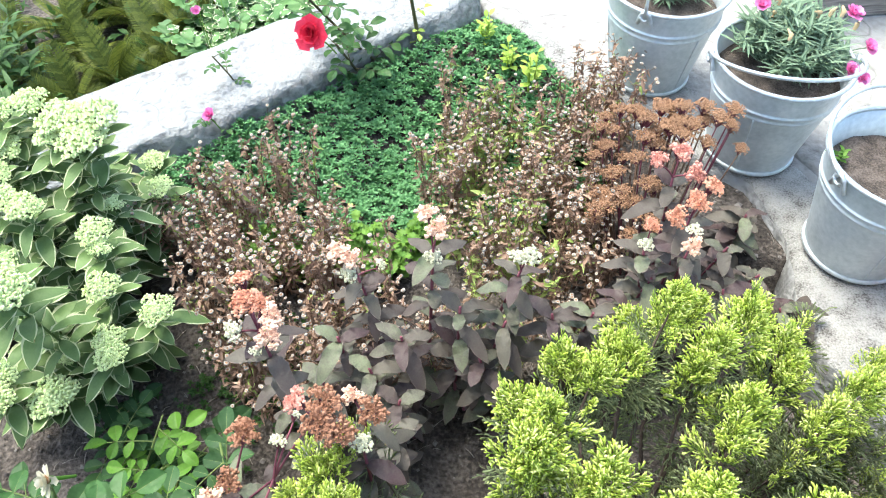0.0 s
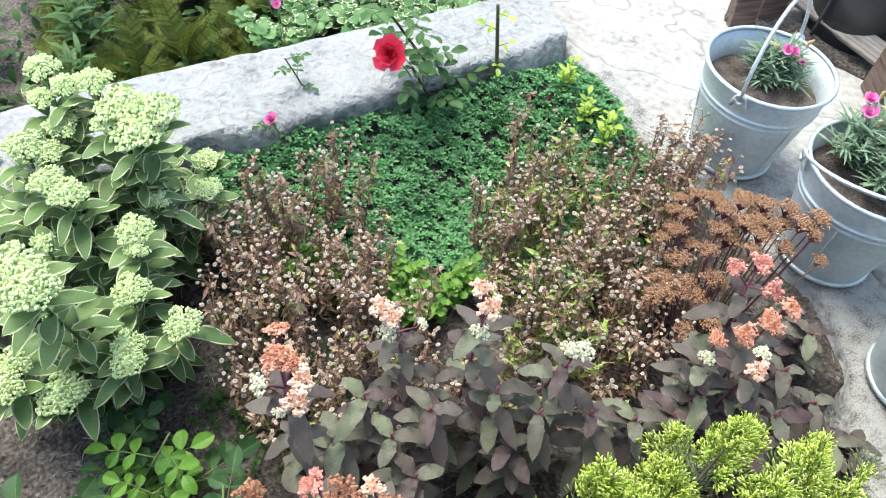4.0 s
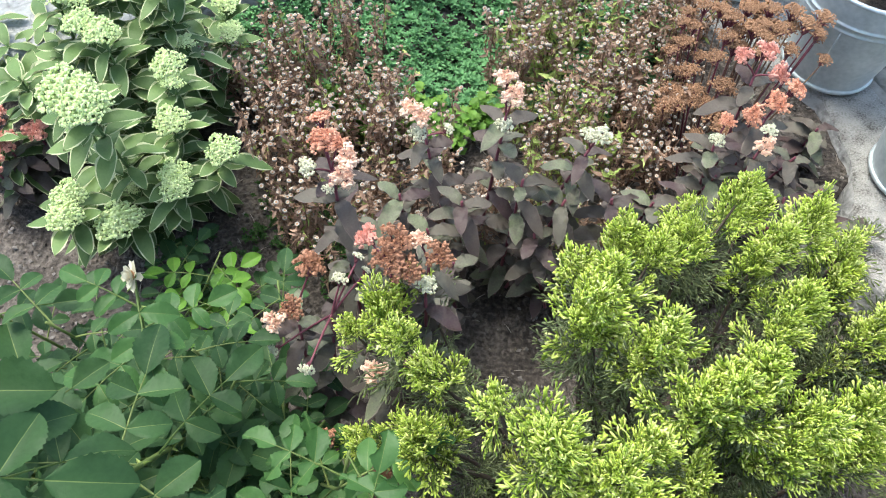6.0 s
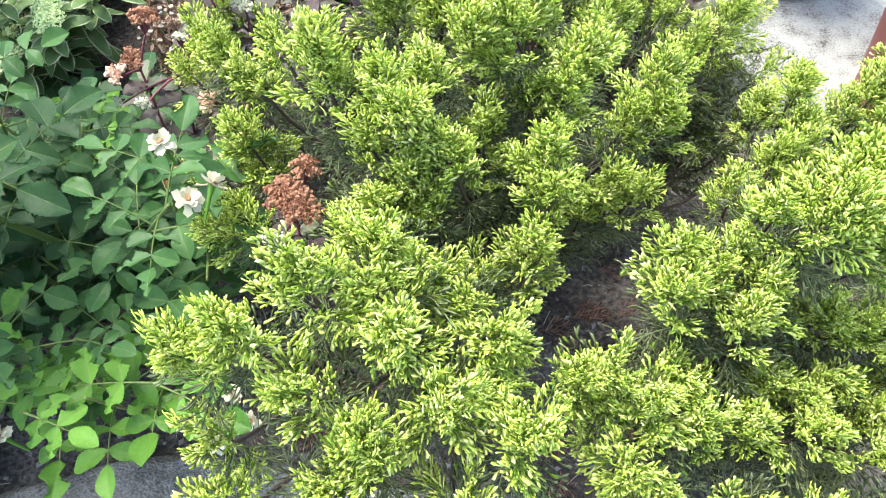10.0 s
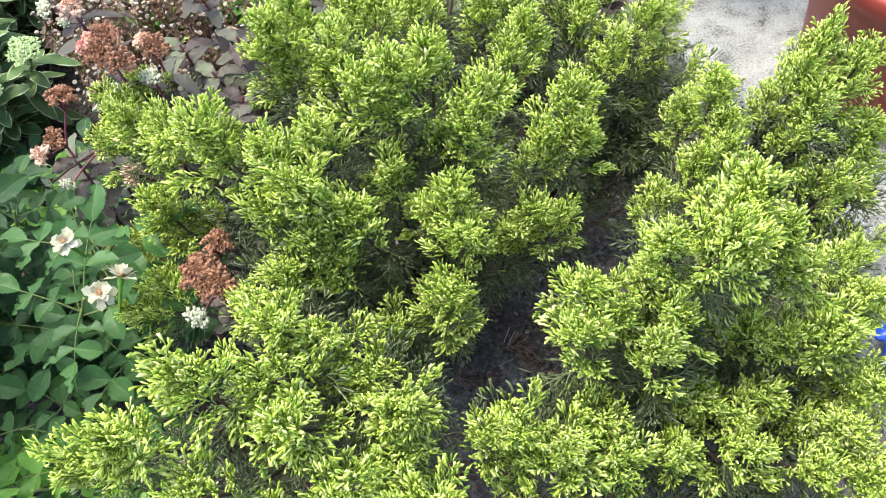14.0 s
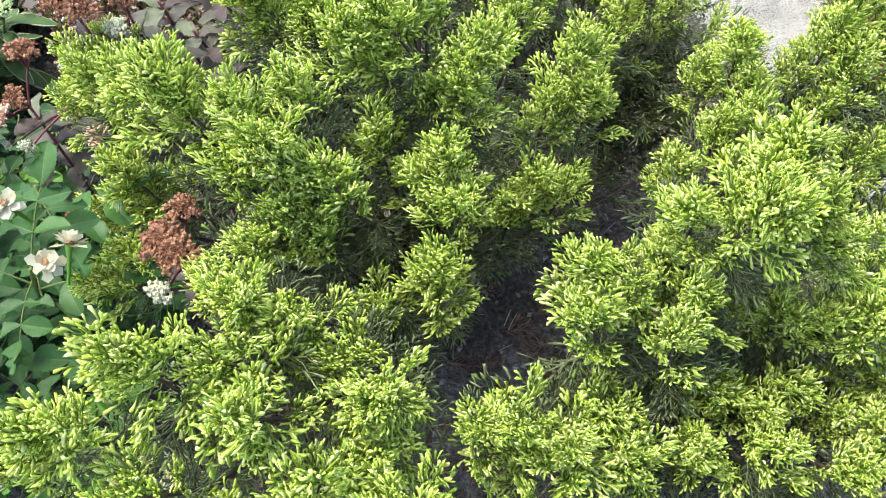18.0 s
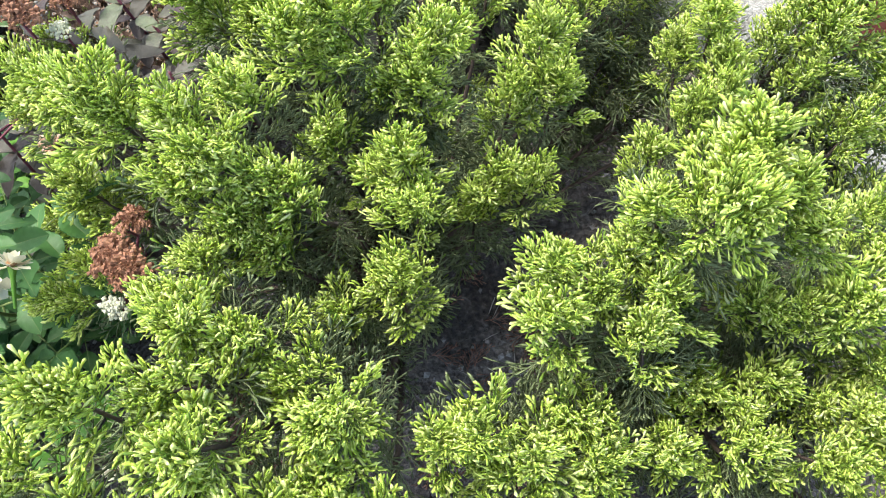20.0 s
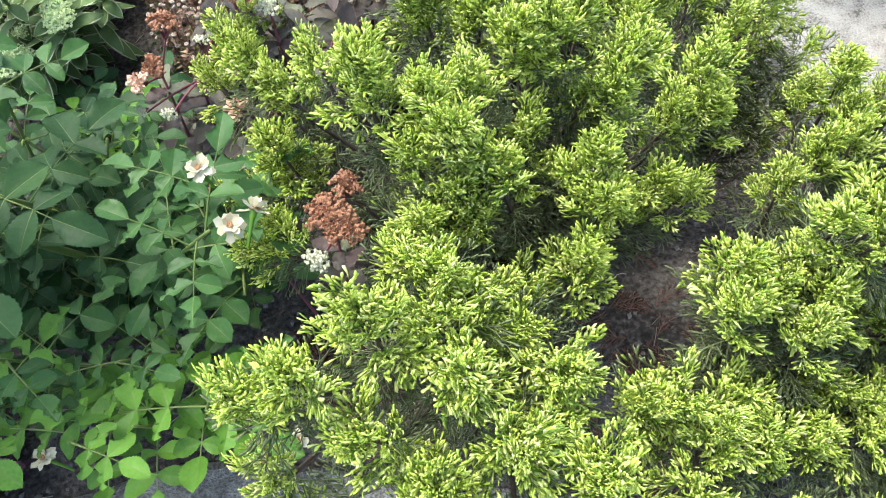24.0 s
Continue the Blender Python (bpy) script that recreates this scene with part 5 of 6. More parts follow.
def make_dry_stalk(H, seed, yellow=0.1):
    r = np.random.default_rng(seed)
    ob = thing("dried_daisy", "withered brown daisy stalk with pale seed heads", "dried plant", (0, 0, 0), "withered daisies")
    lv, old = Geo(), Geo()
    for b in range(3):
        lean = r.normal(size=2) * 0.035
        top = np.array([lean[0], lean[1], H * r.uniform(0.75, 1.05)])
        P = np.linspace(0, 1, 6)[:, None] * top + np.vstack([np.zeros((1, 3)), r.normal(size=(5, 3)) * 0.004])
        st = Geo().add(*tube(P, np.linspace(0.0018, 0.0009, 6), 4))
        for k in range(48):
            s = r.uniform(0.2, 1)
            c = top * s
            d = rand_dirs(1, -0.3)[0]
            (lv if r.random() > yellow else old).many(DRYLEAF[r.integers(3)], [mat4(turn_to(d, r.uniform(-1.5, 1.5)), c + d * 0.002, r.uniform(0.5, 1.2) * (1.0 if yellow < 0.3 else 1.25))])
        spots = []
        for k in range(5):
            s = r.uniform(0.7, 1.0)
            c = top * s
            e = c + np.array([r.normal() * 0.02, r.normal() * 0.02, r.uniform(0.005, 0.025)])
            st.add(*tube([c, (c + e) / 2 + [0, 0, 0.003], e], 0.0007, 3))
            spots.append(e)
        stem = part("stem", st, M_DRYST, ob)
        for e in spots:
            o = new("seed_head", SEED_HEAD); o.parent = stem
            o.location, o.rotation_euler = e, (r.normal() * 0.4, r.normal() * 0.4, 0)
            o.scale = (r.uniform(0.75, 1.2),) * 3
    part("dry_leaves", lv, M_DRY, ob, "curled brown dry leaves")
    if old.n: part("yellow_leaves", old, M_YELLOW, ob, "yellowing leaves")
    return ob


DRY_A, DRY_B = [(-0.61, 1.10), (-0.59, 1.22), (-0.48, 1.26), (-0.37, 1.38), (-0.27, 1.29), (-0.19, 1.12), (-0.20, 1.00), (-0.27, 0.88), (-0.17, 0.80), (-0.41, 0.78), (-0.52, 0.91)], [(0.07, 1.55), (0.16, 1.57), (0.30, 1.54), (0.44, 1.66), (0.48, 1.50), (0.45, 1.26), (0.40, 1.04), (0.19, 1.00), (0.06, 1.03), (0.01, 1.17), (0.05, 1.35)]
first = [make_dry_stalk(0.3, 50 + i, (0.06, 0.06, 0.1, 0.06, 0.6, 0.7)[i]) for i in range(6)]
for o in first[4:]: tagged(o, "half-withered daisy stalk with yellow-green leaves")
DRY_C = [(-0.42, 0.74), (-0.25, 0.72), (0.0, 0.82), (0.36, 0.86), (0.38, 1.04), (0.1, 1.04), (-0.2, 1.0)]
spots = spread(DRY_A, 50, 0.028) + spread(DRY_B, 66, 0.028) + spread(DRY_C, 30, 0.05) + [(0.03, 1.62), (0.05, 1.52), (0.02, 1.42), (-0.02, 1.35)]
used = set()
for i, (x, y) in enumerate(spots):
    H = (0.93 if y > 1.0 or x < -0.3 else 0.7) + 0.25 * noise.noise((x * 4, y * 4, 5.0)) + rng.uniform(-0.12, 0.12)
    m = pose(x, y, soil_z(x, y) - 0.005, rng.uniform(-6, 6), rng.uniform(-6, 6), rng.uniform(0, 360)) @ Matrix.Diagonal((0.9, 0.9, H, 1))
    k = 4 + i % 2 if 0.04 < x < 0.25 and rng.random() < 0.75 else int(rng.integers(4))
    if k in used:
        c = copy_thing(first[k], m)
        c.matrix_world = m
    else:
        first[k].matrix_world = m
        used.add(k)
BROWN = [(0.416, 1.337, 0.2, 0.9), (0.464, 1.286, 0.22, 1.0), (0.503, 1.328, 0.22, 1.0), (0.538, 1.3, 0.24, 1.0), (0.584, 1.302, 0.24, 1.0), (0.608, 1.267, 0.24, 1.0), (0.628, 1.248, 0.24, 0.7), (0.549, 1.256, 0.23, 1.0), (0.508, 1.256, 0.22, 1.0), (0.457, 1.248, 0.2, 1.0), (0.397, 1.293, 0.18, 0.8), (0.378, 1.267, 0.16, 0.8), (0.41, 1.16, 0.12, 1.0), (0.45, 1.125, 0.1, 1.0), (0.397, 1.21, 0.13, 1.0), (0.462, 1.17, 0.14, 1.0), (0.381, 1.14, 0.1, 1.0)]
ob = thing("stonecrop", "withered stonecrop with flat dried brown flower heads on purple stems", "dried plant", (0, 0, 0), "tall stonecrops")
BROWN = BROWN + [(x + rng.uniform(-0.045, 0.035), y + rng.uniform(-0.045, 0.035), z + rng.uniform(-0.05, 0.008), s * rng.uniform(0.75, 1.1)) for x, y, z, s in BROWN + BROWN]
for x, y, z, s in BROWN:
    fx, fy = 0.5 + (x - 0.5) * 0.5, 1.16 + (y - 1.16) * 0.5
    part("stem", Geo().add(*tube(bend((fx, fy, soil_z(fx, fy)), (x, y, z - 0.015), -0.015, 6), np.linspace(0.0028, 0.0015, 6), 5)), M_PURST if rng.random() < 0.4 else M_DRYST, ob)
    put_head("brown", ob, (x, y, z), ((x - 0.5) * 0.6, (y - 1.15) * 0.6, 1), s * 1.02)


# ---- low green cover ----
def rosette(k=9, w=0.45):
    g = Geo()
    for j in range(k):
        a = 2.4 * j
        el = 0.15 + 1.1 * j / k
        d = (math.cos(a) * math.cos(el), math.sin(a) * math.cos(el), math.sin(el))
        V, Fc, _ = leaf(1.0 - 0.35 * j / k, w, 2, 0.5, 0.1, 0.7, 0.6)
        g.add(V @ turn_to(d).T, Fc)
    return np.concatenate(g.v), [np.concatenate(g.f)], 0


ROS = rosette()
MATPOLY = [(-0.72, 1.33), (-0.5, 1.51), (-0.2, 1.75), (0.13, 2.02), (0.22, 1.97), (0.33, 1.76), (0.46, 1.58), (0.4, 1.3), (0.1, 1.25), (-0.12, 1.28), (-0.45, 1.2), (-0.7, 1.15)]
g, ms = Geo(), []
for _ in range(8000):
    x, y = rng.uniform(-0.72, 0.46), rng.uniform(1.1, 2.02)
    if inside(x, y, MATPOLY):
        lump = 0.024 * noise.noise((x * 11, y * 11, 2.0)) + 0.018
        ms.append(mat4(turn_to((rng.normal() * 0.3, 1, rng.normal() * 0.3), rng.uniform(-0.4, 0.4)), (x, y, soil_z(x, y) + lump + rng.uniform(0, 0.016)), rng.uniform(0.013, 0.021)))
g.many(ROS, ms)
tagged(part("stonecrop_mat", g, M_MAT), "dense mat of small green stonecrop rosettes", "groundcover", kind="stuff")
g, ms = Geo(), []
for _ in range(420):
    x, y = rng.normal(-0.36, 0.09), rng.normal(0.84, 0.07)
    ms.append(mat4(turn_to((rng.normal() * 0.3, 1, rng.normal() * 0.3)), (x, y, soil_z(x, y) + rng.uniform(0.004, 0.03)), rng.uniform(0.008, 0.014)))
g.many(ROS, ms)
tagged(part("stonecrop_patch", g, M_DEEP), "straggling dark green stonecrop on shaded soil", "groundcover", kind="stuff")
CHLEAF = leaf(0.034, 0.026, 9, 0.5, 0.3, 0.55, 0.6, teeth=0.3, wave=0.12)
for x, y in ((-0.1, 1.16), (-0.04, 1.2), (-0.16, 1.19), (-0.13, 1.12), (-0.33, 1.12), (-0.4, 1.15), (-0.26, 1.14), (-0.2, 1.16)):
    make_leafy("daisy_shoots", (x, y), soil_z(x, y), 9, 0.045, 0.11, CHLEAF, M_CHRYS, M_CHRYS, "fresh green lobed young daisy leaves", "plant", "green daisy shoots", 6)
OVAL = leaf(0.035, 0.02, 5, 0.2, 0.2, teeth=0.06)
for x, y, h in ((0.14, 1.88, 0.12), (0.26, 1.72, 0.16), (0.2, 1.8, 0.1)):
    make_leafy("lime_shoot", (x, y), soil_z(x, y), 4, 0.03, h, OVAL, M_LIME, M_LIME, "lime-green leafy shoot above the stonecrop mat", "plant", "lime shoots", 6)


# ---- roses ----
def rose_leaflet(W, fold, curl, bites, seed):
    """A toothed ovate leaflet of unit length along +Y: slot 0 blade with sunken side veins, slot 1 pale midrib."""
    r = np.random.default_rng(seed)
    n = 24
    s = np.linspace(0, 1, n + 1)
    q = np.where(s < 0.42, s / 0.42 * 0.5, 0.5 + (s - 0.42) / 0.58 * 0.5)
    w = np.sin(np.pi * q) ** 0.72 * W / 2
    w[0], w[-1] = 0.03 * W, 0.015 * W
    cols = np.array([-1, -0.78, -0.4, -0.045, 0.045, 0.4, 0.78, 1])
    X = np.outer(w, cols)
    X[1:-1:2, 0] *= 0.9; X[1:-1:2, -1] *= 0.9
    X[:, 3], X[:, 4] = -0.0075 * (1 - 0.7 * s), 0.0075 * (1 - 0.7 * s)
    for c0, side, reach in bites:
        cut = np.clip(1 - ((s - c0) / reach) ** 2, 0, 1) ** 0.5
        keep = w * (1 - 0.75 * cut * r.uniform(0.85, 1.1, n + 1))
        for j in range(8):
            if X[:, j].mean() * side > 0:
                X[:, j] = np.sign(side) * np.minimum(np.abs(X[:, j]), np.maximum(keep, np.abs(X[:, j]) * 0.1 + 0.004))
    far = np.abs(cols)[None, :]
    Y = s[:, None] - 0.1 + 0.1 * (1 - s[:, None]) + 0.13 * far * np.sin(np.pi * s)[:, None]
    Y += 0.1 * s[:, None]
    Z = np.abs(X) * fold - curl * (s ** 2)[:, None]
    Z -= 0.007 * (np.arange(n + 1)[:, None] % 4 == 0) * (far > 0.2) * (far < 0.95) * np.sin(np.pi * s)[:, None]
    Z[:, 3:5] -= 0.006
    Z[:, 0] += 0.022 * np.sin(s * 12 + r.uniform(0, 6)); Z[:, -1] += 0.022 * np.sin(s * 11 + r.uniform(0, 6))
    V = np.stack([X, Y, Z], 2).reshape(-1, 3)
    blade, rib = [], []
    for i in range(n):
        for j in range(7):
            (rib if j == 3 else blade).append((i * 8 + j, i * 8 + j + 1, i * 8 + j + 9, i * 8 + j + 8))
    return V, [np.array(blade), np.array(rib)], [0, 1]


LEAFLETS = [rose_leaflet(*a, i) for i, a in enumerate(((0.7, 0.3, 0.22, ()), (0.74, 0.45, 0.12, ()), (0.64, 0.2, 0.34, ()), (0.72, 0.3, 0.2, ((0.55, -1, 0.26),)), (0.72, 0.3, 0.3, ((0.6, 1, 0.22), (0.3, -1, 0.2))), (0.7, 0.4, 0.15, ((0.75, 1, 0.2), (0.45, 1, 0.17), (0.65, -1, 0.14)))))]


def rose_leaf(lv, at, d, size, bites=0.3, n=5):
    """A compound leaf: stalk with paired leaflets and one at the tip."""
    d = np.asarray(d, float) / np.linalg.norm(d)
    B = turn_to(d)
    L = size * (1.0 + 0.5 * (n - 1) / 2)
    end = np.asarray(at) + d * L - np.array([0, 0, 0.12 * L])
    P = bend(at, end, 0.06 * L, 4)
    V, Fc, _ = tube(P, [0.0016, 0.0013, 0.001, 0.0008], 4)
    lv.add(V, Fc, 1)
    spots = [(1.0, 0)]
    for k in range((n - 1) // 2):
        spots += [(0.42 + 0.36 * k, 1), (0.42 + 0.36 * k, -1)]
    for s, sg in spots:
        c = P[0] + (P[-1] - P[0]) * s + np.array([0, 0, 0.06 * L * 4 * s * (1 - s)])
        dd = d if not sg else d * 0.35 + B[:, 0] * sg
        dd = dd + np.array([0, 0, rng.uniform(-0.3, 0.12)])
        T = LEAFLETS[rng.integers(3, 6)] if rng.random() < bites else LEAFLETS[rng.integers(3)]
        lv.many(T, [mat4(turn_to(dd, rng.uniform(-0.35, 0.35)), c, size * rng.uniform(0.8, 1.1) * (1.1 if not sg else 0.9))])


def make_rose(label, canes, size, mat, bites, n=5, thorns=True, r=0.004, every=0.055, cane_mat=None, spread_up=0.25, start=0.15, own_leaves=()):
    ob = thing("rose_bush", label, "rose", (0, 0, 0), "roses in the bed")
    for P in canes:
        P = np.array(P, float)
        seg = np.linalg.norm(np.diff(P, axis=0), axis=1)
        s = np.concatenate(([0], np.cumsum(seg)))
        q = np.linspace(0, s[-1], max(6, int(s[-1] / 0.03)))
        C = np.stack([np.interp(q, s, P[:, i]) for i in range(3)], 1)
        C[1:-1] = (C[:-2] + 2 * C[1:-1] + C[2:]) / 4
        cane = part("cane", Geo().add(*tube(C, np.linspace(r, r * 0.7, len(C)), 7)), cane_mat or M_ROSEST, ob)
        k = 0
        for u in np.arange(s[-1] * start, s[-1], every):
            c = np.array([np.interp(u, q, C[:, i]) for i in range(3)])
            a = k * 2.4 + rng.uniform(-0.3, 0.3); k += 1
            lv = Geo()
            rose_leaf(lv, c, (math.cos(a), math.sin(a), spread_up + rng.uniform(-0.1, 0.3)), size * rng.uniform(0.8, 1.15), bites, n)
            part("leaf", lv, [mat, cane_mat or M_ROSEST], cane)
            if thorns:
                for _ in range(2):
                    b = rng.uniform(0, 6.28)
                    e = c + rng.normal(size=3) * 0.01
                    part("thorn", Geo().add(*tube([c, c + np.array([math.cos(b), math.sin(b), 0.1]) * 0.007, c + np.array([math.cos(b), math.sin(b), -0.25]) * 0.012], [0.003, 0.0016, 0.0003], 4)), M_YELLOW, cane, "hooked yellowish thorn")
    for at, to, sz, k in own_leaves:
        lv = Geo()
        rose_leaf(lv, at, np.subtract(to, at), sz, bites, k)
        part("leaf", lv, [mat, cane_mat or M_ROSEST], ob)
    return ob


make_rose("red rose with a long arching cane at the low wall", [[(-0.1, 1.843, -0.13), (-0.231, 1.754, 0.08), (-0.337, 1.667, 0.3)], [(-0.161, 1.813, -0.13), (-0.22, 1.727, 0.0), (-0.265, 1.691, 0.12)]], 0.038, M_ROSEM, 0.0, 5, False, 0.0045, 0.028, M_DARKST)
red = thing("rose_bloom", "double crimson rose bloom on a slender stalk", "flower", (-0.309, 1.621, 0.2), "rose blooms")
add_flower("petals", red, (0, 0, 0), (-0.1, -0.7, 0.6), 0.042, M_RED, "", ((8, 5, 1.0), (8, 30, 0.9), (7, 52, 0.75), (5, 72, 0.6), (3, 85, 0.4)))
part("stalk", Geo().add(*tube(bend((0.05, 0.03, -0.08), (0, 0, -0.004), 0.01), 0.002, 5)), M_CHRYS, red)
make_rose("slender rose cane standing at the low wall", [[(-0.041, 1.872, -0.13), (-0.063, 1.868, 0.05), (-0.082, 1.824, 0.25)]], 0.022, M_LIME, 0.0, 3, False, 0.0065, 0.06, M_DARKST)
make_rose("spindly rose with sparse leaves against the wall", [[(-0.513, 1.678, -0.13), (-0.533, 1.621, 0.06), (-0.567, 1.609, 0.14)], [(-0.585, 1.623, -0.13), (-0.559, 1.504, 0.0), (-0.559, 1.457, 0.07)], [(-0.461, 1.635, -0.13), (-0.481, 1.631, -0.05), (-0.492, 1.626, 0.0)], [(-0.513, 1.597, -0.13), (-0.544, 1.557, -0.07), (-0.567, 1.54, -0.04)], [(-0.41, 1.683, -0.13), (-0.394, 1.655, -0.03), (-0.383, 1.668, 0.02)]], 0.022, M_ROSEM, 0.0, 5, False, 0.0028, 0.03, M_DARKST)
pk = thing("rose_bloom", "small pale pink rose bloom", "flower", (-0.553, 1.445, 0.085), "rose blooms")
add_flower("petals", pk, (0, 0, 0), (-0.1, -0.5, 0.8), 0.019, M_ROSEPK)
part("stalk", Geo().add(*tube([(0.01, 0.02, -0.06), (0, 0, -0.002)], 0.0016, 5)), M_CHRYS, pk)
make_rose("young rose shoot with bright green leaves", [[(-0.581, 0.609, -0.14), (-0.528, 0.615, -0.05), (-0.49, 0.673, 0.03)], [(-0.56, 0.613, -0.14), (-0.498, 0.579, -0.03), (-0.465, 0.571, 0.03)]], 0.038, M_ROSEB, 0.0, 5, False, 0.0025, 0.03)
make_rose("young rose shoots with dull green leaves on shaded soil", [[(-0.566, 0.6, -0.14), (-0.566, 0.623, -0.06), (-0.59, 0.661, -0.03)], [(-0.541, 0.594, -0.14), (-0.464, 0.628, -0.08), (-0.415, 0.631, -0.04)], [(-0.566, 0.6, -0.14), (-0.648, 0.723, -0.08), (-0.598, 0.718, -0.03)]], 0.042, M_ROSEL, 0.0, 5, False, 0.0025, 0.035)
FORE = [[(-0.359, 0.309, -0.1), (-0.36, 0.12, 0.4), (-0.376, 0.035, 0.591), (-0.408, 0.06, 0.65), (-0.418, 0.055, 0.71), (-0.42, 0.03, 0.8), (-0.43, 0.0, 0.84)]]
FORE_LEAVES = [((-0.385, -0.01, 0.845), (-0.4, -0.085, 0.785), 0.075, 1), ((-0.405, 0.048, 0.77), (-0.277, 0.069, 0.76), 0.062, 5), ((-0.418, 0.058, 0.73), (-0.548, 0.03, 0.72), 0.062, 5),
               ((-0.43, 0.065, 0.69), (-0.533, 0.015, 0.62), 0.06, 3), ((-0.376, 0.03, 0.591), (-0.4, -0.06, 0.585), 0.06, 3), ((-0.376, 0.03, 0.595), (-0.3, 0.02, 0.575), 0.058, 3),
               ((-0.405, 0.065, 0.64), (-0.33, 0.13, 0.6), 0.056, 3), ((-0.408, 0.06, 0.65), (-0.48, 0.06, 0.61), 0.056, 3), ((-0.42, 0.03, 0.8), (-0.37, 0.1, 0.83), 0.06, 3), ((-0.43, 0.0, 0.84), (-0.5, -0.03, 0.82), 0.06, 3), ((-0.37, 0.06, 0.52), (-0.29, 0.0, 0.5), 0.055, 5), ((-0.37, 0.07, 0.5), (-0.45, -0.02, 0.47), 0.055, 5),
               ((-0.43, 0.01, 0.83), (-0.53, 0.05, 0.84), 0.062, 5), ((-0.425, 0.03, 0.78), (-0.54, -0.02, 0.76), 0.062, 5), ((-0.42, 0.05, 0.72), (-0.5, 0.12, 0.74), 0.06, 5), ((-0.42, 0.05, 0.7), (-0.34, 0.12, 0.7), 0.056, 3)]
make_rose("tall rose with large deep green leaves and a thorny cane", FORE, 0.055, M_ROSEL, 0.05, 3, True, 0.0066, 0.2, None, 0.25, 0.3, FORE_LEAVES)
make_rose("rose with deep green leaves on slender canes", [[(-0.517, 0.302, -0.1), (-0.532, 0.08, 0.4), (-0.55, 0.06, 0.52), (-0.539, 0.07, 0.6)], [(-0.56, 0.28, -0.1), (-0.58, 0.1, 0.45), (-0.6, 0.05, 0.62), (-0.61, 0.02, 0.74)], [(-0.54, 0.3, -0.1), (-0.52, 0.16, 0.45), (-0.5, 0.12, 0.6), (-0.51, 0.1, 0.72)], [(-0.413, 0.412, -0.1), (-0.356, 0.14, 0.45), (-0.334, 0.13, 0.53), (-0.3, 0.12, 0.56)], [(-0.485, 0.304, -0.1), (-0.493, 0.1, 0.38), (-0.498, 0.08, 0.5), (-0.47, 0.07, 0.56)]], 0.055, M_ROSEL, 0.05, 5, True, 0.0045, 0.06, None, 0.25, 0.4)
make_rose("rose shoot with large mid-green leaves", [[(-0.539, 0.252, -0.1), (-0.637, 0.08, 0.183), (-0.635, 0.04, 0.4), (-0.627, 0.03, 0.53)], [(-0.539, 0.252, -0.1), (-0.576, 0.06, 0.221), (-0.595, 0.02, 0.387), (-0.646, 0.0, 0.367)]], 0.056, M_ROSEM, 0.1, 5, True, 0.004, 0.05)
make_rose("dense rose bush with deep green rounded leaves", [[(-0.461, 0.28, -0.1), (-0.622, 0.249, 0.08), (-0.723, 0.254, 0.2)], [(-0.444, 0.305, -0.1), (-0.547, 0.304, 0.15), (-0.636, 0.311, 0.27)], [(-0.478, 0.255, -0.1), (-0.674, 0.219, 0.02), (-0.772, 0.192, 0.12)], [(-0.401, 0.307, -0.1), (-0.455, 0.297, 0.15), (-0.486, 0.277, 0.28)], [(-0.342, 0.362, -0.1), (-0.353, 0.376, 0.15), (-0.379, 0.358, 0.3)], [(-0.317, 0.311, -0.1), (-0.29, 0.263, 0.05), (-0.298, 0.267, 0.14)], [(-0.454, 0.232, -0.1), (-0.486, 0.162, 0.02), (-0.52, 0.125, 0.1)], [(-0.396, 0.259, -0.1), (-0.4, 0.219, 0.04), (-0.41, 0.21, 0.12)], [(-0.567, 0.404, -0.1), (-0.625, 0.377, 0.2), (-0.699, 0.376, 0.32)], [(-0.523, 0.406, -0.1), (-0.529, 0.364, 0.22), (-0.558, 0.343, 0.36)], [(-0.321, 0.363, -0.1), (-0.278, 0.388, 0.08), (-0.33, 0.56, 0.16)], [(-0.334, 0.261, -0.1), (-0.378, 0.256, 0.15), (-0.43, 0.209, 0.25)], [(-0.315, 0.287, -0.1), (-0.345, 0.309, 0.2), (-0.308, 0.327, 0.3)], [(-0.416, 0.258, -0.1), (-0.489, 0.185, 0.15), (-0.543, 0.173, 0.25)], [(-0.315, 0.287, -0.1), (-0.254, 0.297, 0.15), (-0.267, 0.362, 0.2)], [(-0.437, 0.257, -0.1), (-0.552, 0.153, 0.1), (-0.658, 0.131, 0.16)], [(-0.359, 0.309, -0.1), (-0.27, 0.252, 0.1), (-0.2, 0.335, 0.15)], [(-0.396, 0.259, -0.1), (-0.448, 0.182, 0.06), (-0.478, 0.179, 0.16)], [(-0.354, 0.261, -0.1), (-0.383, 0.331, 0.2), (-0.471, 0.352, 0.3)]], 0.043, M_ROSEL, 0.1, 5, False, 0.003, 0.042)
make_rose("rose with bitten mid-green leaves and faded white blooms", [[(-0.252, 0.302, -0.08), (-0.2, 0.161, 0.25), (-0.077, 0.089, 0.45)], [(-0.252, 0.302, -0.08), (-0.13, 0.186, 0.35), (-0.121, 0.214, 0.42)], [(-0.189, 0.305, -0.08), (-0.123, 0.19, 0.2), (-0.097, 0.115, 0.24)]], 0.045, M_ROSEM, 0.45, 5, False, 0.003, 0.045)
